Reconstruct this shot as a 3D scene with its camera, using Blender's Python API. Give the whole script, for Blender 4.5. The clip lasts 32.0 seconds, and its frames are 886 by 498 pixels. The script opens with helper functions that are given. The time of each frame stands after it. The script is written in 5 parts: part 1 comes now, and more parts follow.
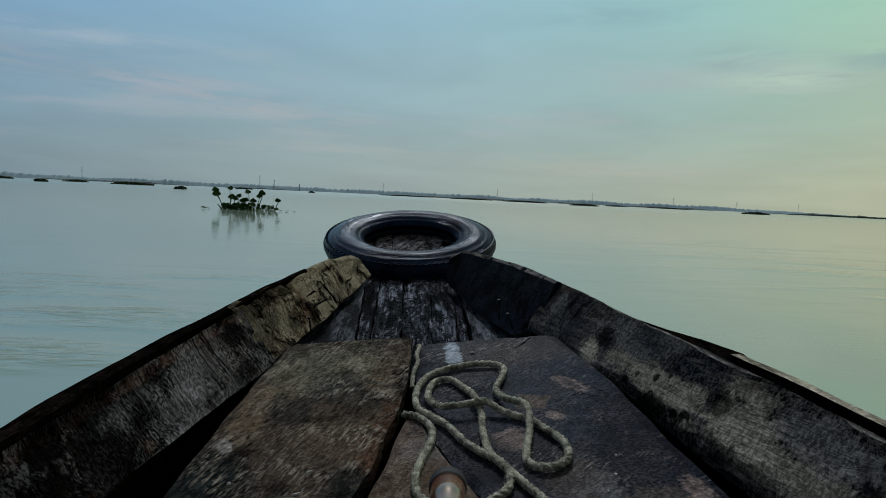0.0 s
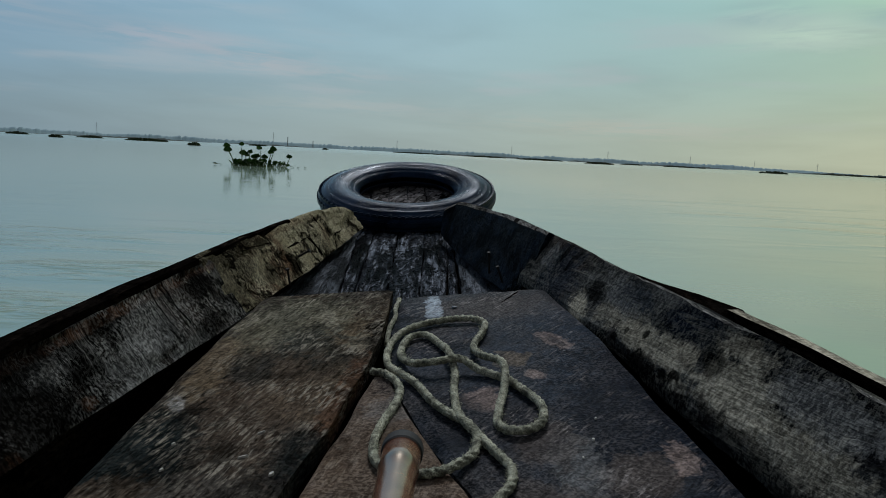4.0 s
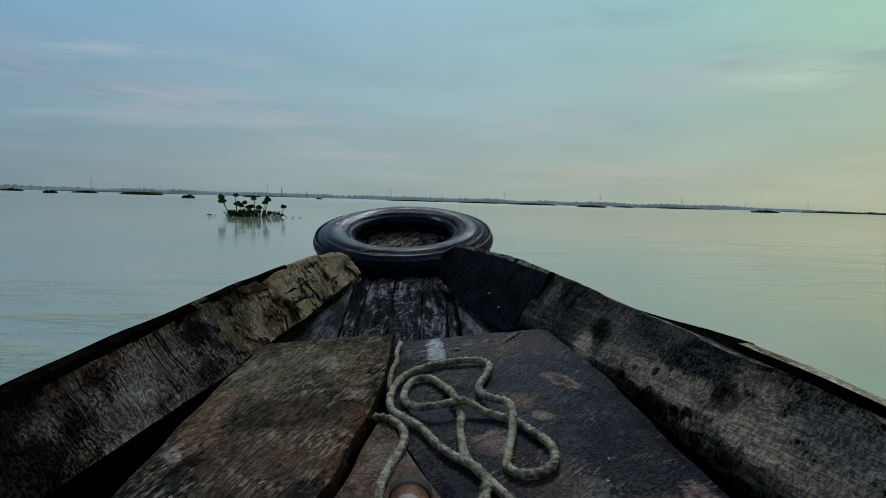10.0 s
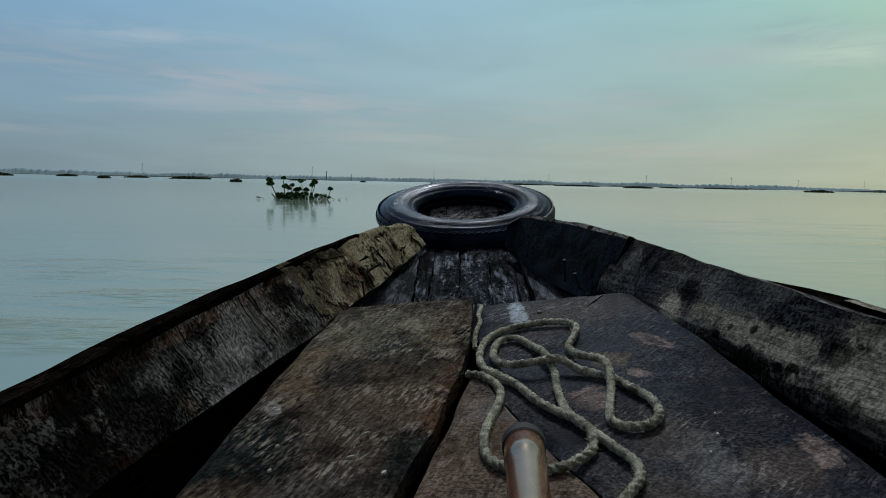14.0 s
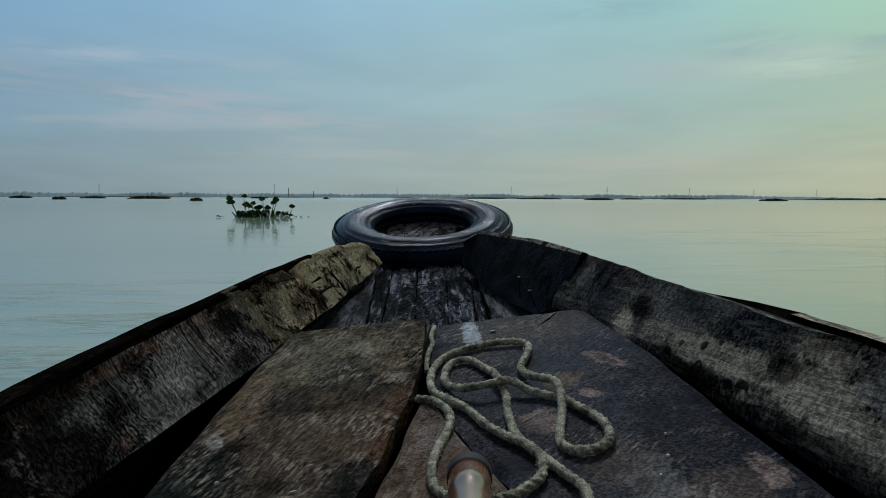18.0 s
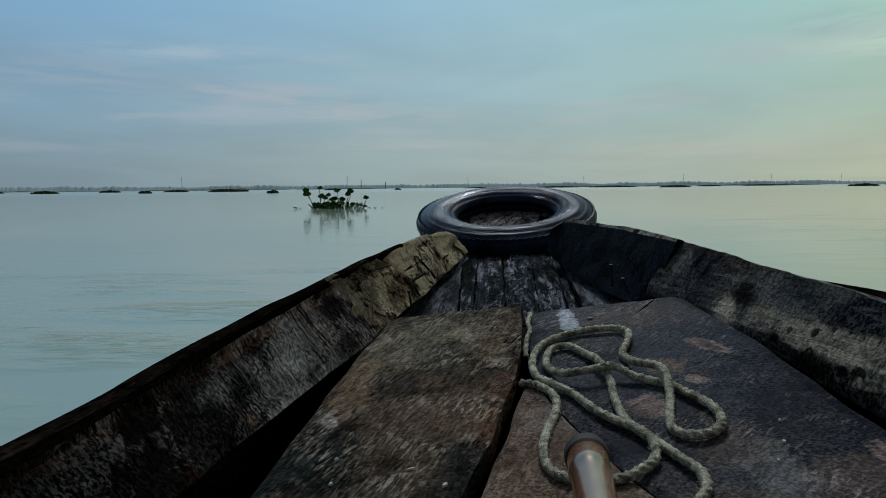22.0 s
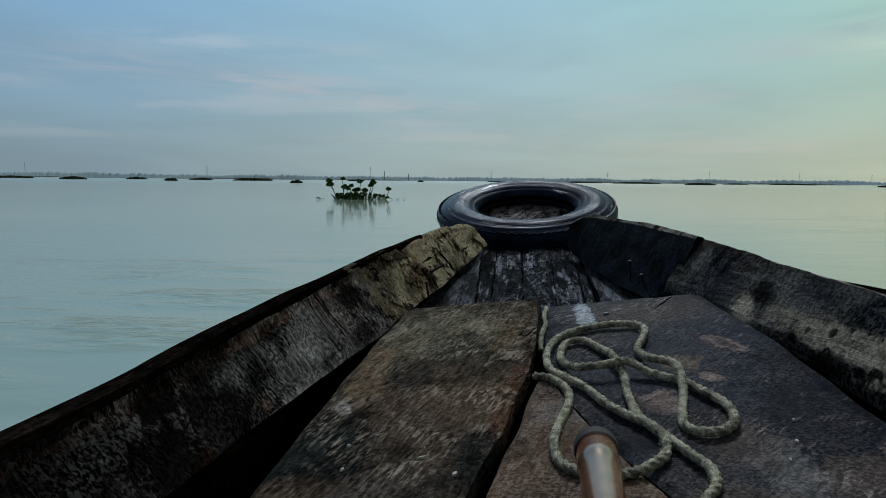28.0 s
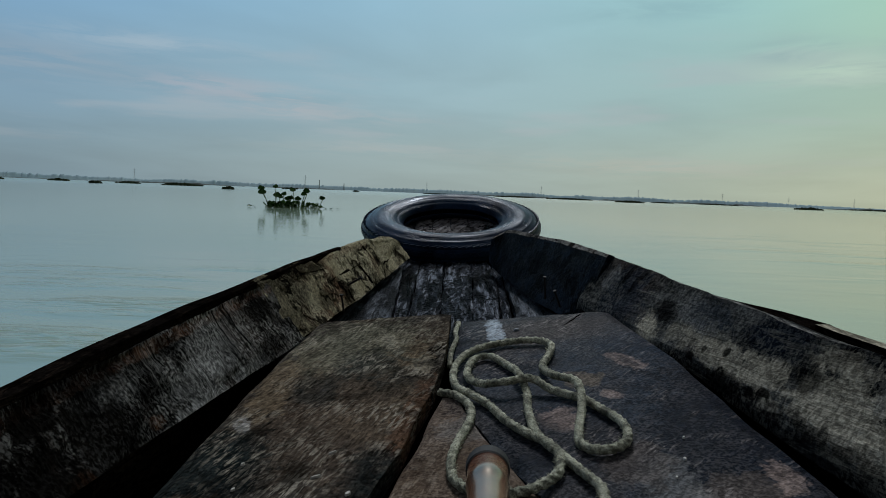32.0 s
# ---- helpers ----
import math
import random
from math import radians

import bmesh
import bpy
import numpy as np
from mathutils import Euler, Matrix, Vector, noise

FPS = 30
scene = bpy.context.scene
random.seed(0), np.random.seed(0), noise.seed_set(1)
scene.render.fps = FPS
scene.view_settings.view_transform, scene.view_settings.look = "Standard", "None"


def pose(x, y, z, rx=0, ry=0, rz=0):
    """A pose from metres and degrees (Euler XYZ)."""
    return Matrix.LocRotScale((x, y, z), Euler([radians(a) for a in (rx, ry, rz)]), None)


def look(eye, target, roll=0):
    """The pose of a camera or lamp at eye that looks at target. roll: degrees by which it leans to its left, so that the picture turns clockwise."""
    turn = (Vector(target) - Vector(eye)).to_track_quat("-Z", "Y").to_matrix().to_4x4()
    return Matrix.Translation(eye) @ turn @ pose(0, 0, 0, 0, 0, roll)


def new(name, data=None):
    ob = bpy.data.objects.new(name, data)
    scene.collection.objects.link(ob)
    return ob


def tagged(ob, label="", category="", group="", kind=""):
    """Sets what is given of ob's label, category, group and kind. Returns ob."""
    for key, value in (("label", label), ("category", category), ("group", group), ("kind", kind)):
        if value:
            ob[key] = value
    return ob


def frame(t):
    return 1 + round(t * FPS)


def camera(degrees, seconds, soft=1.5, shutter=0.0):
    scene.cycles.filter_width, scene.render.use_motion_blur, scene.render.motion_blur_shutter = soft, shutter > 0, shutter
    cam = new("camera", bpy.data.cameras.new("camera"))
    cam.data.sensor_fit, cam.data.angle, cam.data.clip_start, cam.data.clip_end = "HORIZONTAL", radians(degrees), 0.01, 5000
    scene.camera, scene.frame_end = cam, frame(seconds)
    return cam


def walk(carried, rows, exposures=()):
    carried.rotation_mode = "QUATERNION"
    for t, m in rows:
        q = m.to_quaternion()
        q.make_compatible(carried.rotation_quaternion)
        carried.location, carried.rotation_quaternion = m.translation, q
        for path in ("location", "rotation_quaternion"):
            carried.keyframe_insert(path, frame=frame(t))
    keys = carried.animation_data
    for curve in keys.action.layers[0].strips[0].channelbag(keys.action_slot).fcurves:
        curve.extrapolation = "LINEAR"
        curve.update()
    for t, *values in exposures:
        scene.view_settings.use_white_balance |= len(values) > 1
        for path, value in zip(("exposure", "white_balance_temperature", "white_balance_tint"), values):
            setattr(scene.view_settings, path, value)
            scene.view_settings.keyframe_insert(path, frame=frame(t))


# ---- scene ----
# ---------------- camera ----------------
PATH = [
    (0, -0.0060, -0.0781, 0.5868, 85.978, -2.725, -1.419),
    (0.5, -0.0098, -0.0783, 0.5801, 85.397, -2.490, -0.611),
    (1, -0.0084, -0.0661, 0.5802, 85.197, -2.107, -0.135),
    (1.5, -0.0119, -0.0654, 0.5700, 84.313, -1.846, 0.493),
    (2, -0.0009, -0.0590, 0.5661, 83.214, -1.108, 0.619),
    (2.5, 0.0264, -0.0533, 0.5750, 82.785, -0.921, 0.540),
    (3, 0.0447, -0.0157, 0.5752, 82.775, -1.492, -0.145),
    (3.5, 0.0489, -0.0034, 0.5667, 82.860, -2.291, -0.424),
    (5.5, 0.0211, 0.0022, 0.5828, 81.491, -4.270, 0.634),
    (6, 0.0124, 0.0016, 0.5894, 82.168, -4.099, 1.153),
    (6.5, 0.0061, 0.0185, 0.5812, 83.294, -3.677, 1.487),
    (7, 0.0096, 0.0103, 0.5735, 84.309, -3.843, 2.097),
    (7.5, 0.0214, 0.0043, 0.5611, 85.196, -3.679, 2.720),
    (8, 0.0252, 0.0064, 0.5587, 85.770, -3.341, 3.279),
    (8.5, 0.0310, 0.0029, 0.5614, 85.977, -2.880, 2.756),
    (9, 0.0367, 0.0038, 0.5617, 86.040, -2.397, 1.791),
    (9.5, 0.0404, 0.0099, 0.5603, 86.048, -2.252, 0.312),
    (10, 0.0390, 0.0126, 0.5575, 86.286, -1.655, -0.836),
    (10.5, 0.0327, 0.0140, 0.5587, 87.053, -0.602, -2.517),
    (11, 0.0200, 0.0379, 0.5443, 88.102, 0.413, -4.565),
    (11.5, 0.0190, 0.0765, 0.5185, 88.242, 0.771, -5.337),
    (12, 0.0149, 0.0693, 0.5337, 88.172, 0.624, -4.464),
    (12.5, 0.0024, 0.0371, 0.5495, 87.511, 0.496, -2.133),
    (13, 0.0047, 0.0300, 0.5419, 86.335, 0.548, -0.131),
    (13.5, -0.0081, 0.0194, 0.5352, 85.367, 0.099, 1.519),
    (14, -0.0163, 0.0116, 0.5274, 84.827, -1.219, 2.536),
    (14.5, -0.0072, 0.0176, 0.5285, 84.346, -2.276, 2.640),
    (16.5, -0.0124, 0.0080, 0.5291, 83.874, -1.140, 1.798),
    (17, -0.0184, 0.0162, 0.5240, 84.707, -0.998, 1.082),
    (17.5, -0.0160, 0.0196, 0.5255, 85.458, -0.766, 0.318),
    (18, 0.0035, 0.0314, 0.5337, 86.015, -0.212, -0.313),
    (18.5, -0.0027, 0.0226, 0.5362, 86.443, 0.239, 0.023),
    (19, -0.0102, 0.0254, 0.5352, 86.621, 1.071, 0.562),
    (19.5, -0.0143, 0.0255, 0.5367, 86.367, 1.701, 1.003),
    (20, -0.0138, 0.0230, 0.5439, 86.112, 1.472, 1.631),
    (20.5, -0.0100, 0.0221, 0.5396, 85.374, 0.871, 2.757),
    (21, -0.0057, 0.0215, 0.5349, 84.698, 0.440, 3.615),
    (21.5, -0.0269, 0.0063, 0.5318, 84.707, 0.459, 4.777),
    (22, -0.0330, 0.0109, 0.5325, 85.239, 0.549, 5.189),
    (22.5, -0.0323, 0.0175, 0.5280, 85.222, 0.602, 5.468),
    (23, -0.0279, 0.0179, 0.5315, 85.349, 0.610, 5.825),
    (23.5, -0.0339, 0.0163, 0.5299, 85.469, 0.924, 6.889),
    (24, -0.0403, 0.0039, 0.5275, 85.620, 1.208, 7.984),
    (24.5, -0.0375, 0.0009, 0.5300, 86.034, 1.266, 8.137),
    (26.5, -0.0344, 0.0100, 0.5281, 86.929, 1.047, 8.022),
    (27, -0.0388, 0.0084, 0.5340, 86.382, 1.170, 8.347),
    (27.5, -0.0418, 0.0033, 0.5382, 85.474, 0.573, 8.315),
    (28, -0.0270, 0.0080, 0.5308, 84.689, -0.587, 6.971),
    (28.5, 0.0001, 0.0156, 0.5348, 84.206, -1.798, 4.785),
    (29, 0.0185, 0.0180, 0.5389, 84.152, -2.673, 2.937),
    (29.5, 0.0163, 0.0186, 0.5395, 84.289, -2.936, 2.023),
    (30, 0.0166, 0.0204, 0.5402, 84.684, -2.882, 1.556),
    (30.5, 0.0096, 0.0214, 0.5413, 85.164, -2.550, 1.496),
    (31, 0.0033, 0.0189, 0.5402, 85.288, -2.304, 1.730),
    (31.5, 0.0035, 0.0130, 0.5422, 85.665, -2.426, 1.939),
    (32, 0.0034, 0.0166, 0.5351, 85.702, -2.218, 1.972),
]
cam = camera(62.19, 32.0, soft=0.45)
walk(cam, [(r[0], pose(*r[1:])) for r in PATH], exposures=[(0, 0.0), (3, 0.04), (6, 0.11), (7, 0.03), (8, 0.0), (10, 0.01), (11.8, -0.06), (13, 0.04), (17, 0.08), (20, 0.04), (24, 0.15), (27, 0.13), (28, 0.17), (30, 0.08), (32, 0.06)])

# ---------------- sky and sun ----------------
SUN_AZ, SUN_EL = 2.0, 48.0      # degrees to the right of the bow, and up


def node(nt, kind, **sockets):
    n = nt.nodes.new(kind)
    for k, v in sockets.items():
        if k in n.inputs:
            n.inputs[k].default_value = v
    return n


def ramp(nt, stops, src=None, ease="LINEAR"):
    n = nt.nodes.new("ShaderNodeValToRGB")
    n.color_ramp.interpolation = ease
    el = n.color_ramp.elements
    while len(el) > 1:
        el.remove(el[0])
    el[0].position, el[0].color = stops[0][0], (*stops[0][1], 1)
    for p, c in stops[1:]:
        e = el.new(p)
        e.color = (*c, 1)
    if src is not None:
        nt.links.new(src, n.inputs["Fac"])
    return n.outputs["Color"]


def maths(nt, op, a, b=None, clamp=False):
    n = nt.nodes.new("ShaderNodeMath")
    n.operation, n.use_clamp = op, clamp
    for i, v in enumerate((a, b)):
        if v is None:
            continue
        if isinstance(v, (int, float)):
            n.inputs[i].default_value = v
        else:
            nt.links.new(v, n.inputs[i])
    return n.outputs[0]


def mixc(nt, fac, a, b, mode="MIX"):
    n = nt.nodes.new("ShaderNodeMix")
    n.data_type, n.blend_type = "RGBA", mode
    for sock, v in ((n.inputs[0], fac), (n.inputs[6], a), (n.inputs[7], b)):
        if isinstance(v, (int, float)):
            sock.default_value = v
        elif isinstance(v, tuple):
            sock.default_value = (*v, 1)
        else:
            nt.links.new(v, sock)
    return n.outputs[2]


def grey(v):
    return (v, v, v)


def noise_tex(nt, vec, scale, detail=4.0, rough=0.55, dist=0.0):
    n = node(nt, "ShaderNodeTexNoise", Scale=scale, Detail=detail, Roughness=rough, Distortion=dist)
    nt.links.new(vec, n.inputs["Vector"])
    return n.outputs["Fac"]


def mapping(nt, vec, scale=(1, 1, 1), loc=(0, 0, 0), rot=(0, 0, 0)):
    n = nt.nodes.new("ShaderNodeMapping")
    n.inputs["Scale"].default_value, n.inputs["Location"].default_value = scale, loc
    n.inputs["Rotation"].default_value = rot
    nt.links.new(vec, n.inputs["Vector"])
    return n.outputs[0]


def make_world():
    w = bpy.data.worlds.new("evening_sky")
    scene.world = w
    w.use_nodes = True
    nt = w.node_tree
    nt.nodes.clear()
    tc = nt.nodes.new("ShaderNodeTexCoord").outputs["Generated"]
    sep = nt.nodes.new("ShaderNodeSeparateXYZ")
    nt.links.new(tc, sep.inputs[0])
    x, y, z = sep.outputs
    # clear evening sky behind thin cloud
    sky = nt.nodes.new("ShaderNodeTexSky")
    sky.sky_type, sky.sun_disc = "NISHITA", False
    sky.sun_elevation, sky.sun_rotation = radians(SUN_EL), radians(SUN_AZ)
    sky_c = mixc(nt, 1.0, sky.outputs[0], grey(0.06), "MULTIPLY")
    # cloud veil: colour by side (blue grey left of the bow, warm green grey right of it) and height
    side = maths(nt, "MULTIPLY_ADD", x, 0.5)
    side.node.inputs[2].default_value = 0.5
    low = ramp(nt, [(0.0, (0.14, 0.20, 0.25)), (0.24, (0.18, 0.265, 0.325)), (0.5, (0.305, 0.385, 0.385)), (0.62, (0.345, 0.41, 0.36)), (0.72, (0.41, 0.45, 0.345)), (0.83, (0.50, 0.50, 0.33)), (1.0, (0.60, 0.54, 0.30))], side)
    mid = ramp(nt, [(0.0, (0.16, 0.26, 0.37)), (0.24, (0.205, 0.33, 0.44)), (0.5, (0.305, 0.44, 0.48)), (0.64, (0.32, 0.455, 0.435)), (0.74, (0.36, 0.485, 0.385)), (0.84, (0.52, 0.56, 0.36)), (1.0, (0.62, 0.56, 0.32))], side)
    top = ramp(nt, [(0.0, (0.13, 0.26, 0.44)), (0.24, (0.18, 0.37, 0.58)), (0.5, (0.33, 0.55, 0.66)), (0.66, (0.34, 0.59, 0.57)), (0.74, (0.37, 0.62, 0.47)), (0.84, (0.44, 0.70, 0.52)), (1.0, (0.64, 0.60, 0.36))], side)
    up1 = ramp(nt, [(0.02, grey(0)), (0.14, grey(1))], z, "EASE")
    up2 = ramp(nt, [(0.12, grey(0)), (0.30, grey(1))], z, "EASE")
    veil = mixc(nt, up2, mixc(nt, up1, low, mid), top)
    # streaky cloud bands, long sideways
    inv = maths(nt, "DIVIDE", 1.0, maths(nt, "ADD", maths(nt, "ABSOLUTE", z), 0.20))
    comb = nt.nodes.new("ShaderNodeCombineXYZ")
    nt.links.new(maths(nt, "MULTIPLY", x, inv), comb.inputs[0])
    nt.links.new(maths(nt, "MULTIPLY", inv, 1.0), comb.inputs[1])
    cv = mapping(nt, comb.outputs[0], (0.62, 0.95, 1.0), (3.1, 0.7, 0.0), (0, 0, 0.10))
    n1 = noise_tex(nt, cv, 1.6, 6.0, 0.52, 0.4)
    n2 = noise_tex(nt, mapping(nt, cv, (1.6, 2.2, 1), (5, 2, 0)), 1.1, 5.0, 0.5, 0.2)
    dark = ramp(nt, [(0.32, grey(0.94)), (0.66, grey(1.05))], n1, "EASE")
    veil = mixc(nt, 1.0, veil, dark, "MULTIPLY")
    pink = ramp(nt, [(0.52, grey(0)), (0.70, grey(0.36))], n2, "EASE")
    band = ramp(nt, [(0.03, grey(0)), (0.07, grey(1)), (0.16, grey(0.9)), (0.24, grey(0.15))], z, "EASE")
    veil = mixc(nt, maths(nt, "MULTIPLY", pink, band), veil, (0.43, 0.43, 0.455))
    # single clouds: bearing, height (degrees), half widths, colour, strength
    az = maths(nt, "ARCTAN2", x, y)
    rag = noise_tex(nt, mapping(nt, comb.outputs[0], (2.4, 5.0, 1), (1, 4, 0), (0, 0, 0.03)), 1.6, 5.0, 0.6, 0.6)
    rag = ramp(nt, [(0.34, grey(0)), (0.62, grey(1))], rag, "EASE")
    for a0, e0, wa, we, tone, k in ((-14.2, 6.4, 3.5, 0.8, (0.46, 0.42, 0.44), 0.75), (-20.5, 7.2, 4.0, 0.8, (0.42, 0.41, 0.46), 0.6), (-23.5, 9.8, 7.0, 0.7, (0.40, 0.48, 0.55), 0.6), (-9.0, 5.6, 6.0, 0.5, (0.42, 0.42, 0.44), 0.5),
                                    (26.5, 9.6, 5.0, 1.1, (0.52, 0.66, 0.52), 0.8), (23.0, 10.6, 3.0, 0.8, (0.20, 0.32, 0.36), 0.6), (31.5, 10.4, 3.5, 0.9, (0.22, 0.34, 0.36), 0.6), (13.3, 13.9, 6.0, 0.9, (0.24, 0.40, 0.44), 0.5),
                                    (14.0, 2.6, 9.0, 0.7, (0.44, 0.43, 0.38), 0.6), (-6.0, 3.3, 9.0, 0.6, (0.37, 0.41, 0.41), 0.5), (-31.0, 8.0, 6.0, 1.2, (0.33, 0.38, 0.44), 0.5)):
        da = maths(nt, "DIVIDE", maths(nt, "SUBTRACT", az, radians(a0)), radians(wa))
        dz = maths(nt, "DIVIDE", maths(nt, "SUBTRACT", z, math.sin(radians(e0))), radians(we))
        d2 = maths(nt, "ADD", maths(nt, "MULTIPLY", da, da), maths(nt, "MULTIPLY", dz, dz))
        g = maths(nt, "EXPONENT", maths(nt, "MULTIPLY", d2, -1.0))
        veil = mixc(nt, maths(nt, "MULTIPLY", maths(nt, "MULTIPLY", g, k * 0.95), rag), veil, tone)
    over = ramp(nt, [(0.34, grey(0)), (0.70, grey(1))], z, "EASE")
    veil = mixc(nt, over, veil, (0.20, 0.22, 0.25))
    aft = maths(nt, "MULTIPLY_ADD", y, -0.5)
    aft.node.inputs[2].default_value = 0.5
    veil = mixc(nt, ramp(nt, [(0.50, grey(0)), (0.80, grey(1))], aft, "EASE"), veil, (0.15, 0.15, 0.155))
    full = mixc(nt, 0.90, sky_c, veil)
    full = mixc(nt, 1.0, full, (0.965, 1.0, 1.005), "MULTIPLY")
    bg = nt.nodes.new("ShaderNodeBackground")
    nt.links.new(full, bg.inputs["Color"])
    bg.inputs["Strength"].default_value = 1.0
    out = nt.nodes.new("ShaderNodeOutputWorld")
    nt.links.new(bg.outputs[0], out.inputs["Surface"])


make_world()
sun = new("evening_sun", bpy.data.lights.new("evening_sun", "SUN"))
sun.data.energy, sun.data.angle, sun.data.color = 2.0, radians(14), (0.90, 0.95, 1.0)
a, e = radians(SUN_AZ), radians(SUN_EL)
sun.matrix_world = look((20 * math.sin(a) * math.cos(e), 20 * math.cos(a) * math.cos(e), 20 * math.sin(e) + 2), (0, 0, 2))


# ---------------- materials ----------------
def material(name):
    m = bpy.data.materials.new(name)
    m.use_nodes = True
    nt = m.node_tree
    b = nt.nodes["Principled BSDF"]
    co = nt.nodes.new("ShaderNodeTexCoord").outputs["Object"]
    return m, nt, b, co


def bump(nt, b, height, strength, distance, into=None):
    n = nt.nodes.new("ShaderNodeBump")
    n.inputs["Strength"].default_value, n.inputs["Distance"].default_value = strength, distance
    nt.links.new(height, n.inputs["Height"])
    if into is not None:
        nt.links.new(into, n.inputs["Normal"])
    nt.links.new(n.outputs[0], b.inputs["Normal"])
    return n.outputs[0]


def crisp(nt, src, at, soft=0.02, hi=1.0):
    return ramp(nt, [(max(at - soft, 0.0), grey(0)), (min(at + soft, 1.0), grey(hi))], src)


def shade(c, k):
    return tuple(v * k for v in c)


TONES = {"pale": (0.275, 0.250, 0.195), "grey": (0.15, 0.15, 0.148), "green": (0.125, 0.120, 0.088), "teal": (0.010, 0.015, 0.016), "blue": (0.0045, 0.0070, 0.0125), "brown": (0.082, 0.058, 0.041), "rust": (0.085, 0.040, 0.022),
         "rosy": (0.25, 0.185, 0.160), "umber": (0.060, 0.048, 0.042), "wet_sheen": (0.20, 0.22, 0.26), "navy": (0.010, 0.018, 0.030), "white": (0.46, 0.44, 0.42), "ochre": (0.17, 0.125, 0.078), "stain_and_shade": (0.004, 0.004, 0.005), "paint": (0.40, 0.46, 0.52)}


def blot(nt, flat, rag, across, along, wide, long, skew, amount):
    """Mask of one ragged mark on a timber's face."""
    mp = nt.nodes.new("ShaderNodeMapping")
    mp.vector_type = "TEXTURE"
    mp.inputs["Location"].default_value, mp.inputs["Rotation"].default_value, mp.inputs["Scale"].default_value = (across, along, 0), (0, 0, skew), (wide, long, 1)
    nt.links.new(flat, mp.inputs["Vector"])
    ln = nt.nodes.new("ShaderNodeVectorMath")
    ln.operation = "LENGTH"
    nt.links.new(mp.outputs[0], ln.inputs[0])
    d = maths(nt, "ADD", ln.outputs["Value"], maths(nt, "MULTIPLY", maths(nt, "SUBTRACT", rag, 0.5), 3.0))
    return ramp(nt, [(0.62, grey(amount)), (0.92, grey(amount * 0.55)), (1.25, grey(0))], maths(nt, "MULTIPLY", d, 0.8))


def wood(name, dark, mid, pale, seed, warm=None, warm_at=0.52, zone=6.0, zone_at=0.47, turn=0.0, stroke=0.6, size=(0.0034, 0.030), stroke_at=0.56, nick=0.6, scaly=0.0, spots=0.8, spot_scale=9.0, spot_at=0.42,
         hair=0.0, fissure=0.0, fissure_map=(1.0, 0.5, 1.0), rough=(0.45, 0.8), gloss=0.0, dark_end=None, grit=0.45, relief=0.006, fissure_scale=26.0, speck=165.0, fibre=0.6, spot_map=(1.0, 1.0, 1.0), sparse=0.0, marks=(), on_face=False):
    """Weathered boat timber: stained zones, pale strokes along the grain, dark nicks, scaly specks, hairlines and drying cracks."""
    m, nt, b, co0 = material(name)
    if on_face:
        co0 = nt.nodes.new("ShaderNodeUVMap").outputs[0]
    co = mapping(nt, co0, (1, 1, 1), (seed, seed * 0.7, seed * 1.3))
    gv = mapping(nt, co, (1, 1, 1), (0, 0, 0), (0, 0, turn))
    gv2 = mapping(nt, co, (1, 1, 1), (3, 1, 2), (0, 0, turn + 0.30))
    cz = mapping(nt, co, spot_map)
    zn = noise_tex(nt, cz, zone, 8.0, 0.68, 0.5)
    col = ramp(nt, [(zone_at - 0.07, dark), (zone_at, shade(mid, 0.75)), (zone_at + 0.03, mid), (zone_at + 0.16, shade(mid, 1.35))], zn)
    if warm:
        wn = noise_tex(nt, mapping(nt, co, (1, 1, 1), (7, 3, 1)), zone * 0.8, 7.0, 0.66, 0.4)
        col = mixc(nt, ramp(nt, [(warm_at - 0.05, grey(0)), (warm_at + 0.05, grey(0.9))], wn), col, warm)
    tar = None
    if marks:
        flat = mapping(nt, co0, (1, 1, 0))
        bend = node(nt, "ShaderNodeTexNoise", Scale=26.0, Detail=3.0)
        nt.links.new(mapping(nt, flat, (1, 1, 1), (seed, 8, 0)), bend.inputs["Vector"])
        flat = mapping(nt, mixc(nt, 0.014, flat, bend.outputs["Color"]), (1 / 0.986, 1 / 0.986, 0), (-0.0071, -0.0071, 0))
        rag = noise_tex(nt, mapping(nt, flat, (1, 1, 1), (seed, 3, 0)), 60.0, 7.0, 0.72, 0.3)
        for across, along, wide, long, skew, tone, amount in marks:
            mask = blot(nt, flat, rag, across, along, wide, long, skew, amount)
            if tone == "tar":
                tar = mask if tar is None else maths(nt, "MAXIMUM", tar, mask)
            else:
                col = mixc(nt, mask, col, TONES[tone])
    # fibre
    fib = noise_tex(nt, mapping(nt, gv, (0.5 / size[0], 0.35 / size[1], 0.5 / size[0])), 1.0, 6.0, 0.68, 0.06)
    col = mixc(nt, 1.0, col, ramp(nt, [(0.36, grey(1.0 - 0.75 * fibre)), (0.5, grey(1.0)), (0.64, grey(1.0 + 0.9 * fibre))], fib), "MULTIPLY")
    # pale strokes, two sizes and slants, in patches
    pm = noise_tex(nt, mapping(nt, cz, (1, 1, 1), (1, 5, 2)), zone * 2.1, 5.0, 0.62, 0.3)
    mask = ramp(nt, [(0.40 + sparse, grey(0.05)), (0.58 + sparse, grey(1))], pm)
    s1 = noise_tex(nt, mapping(nt, gv, (1 / size[0], 1 / size[1], 1 / size[0])), 0.6, 3.0, 0.6, 0.08)
    s2 = noise_tex(nt, mapping(nt, gv2, (1.4 / size[0], 2.0 / size[1], 1.4 / size[0])), 0.6, 3.0, 0.6, 0.08)
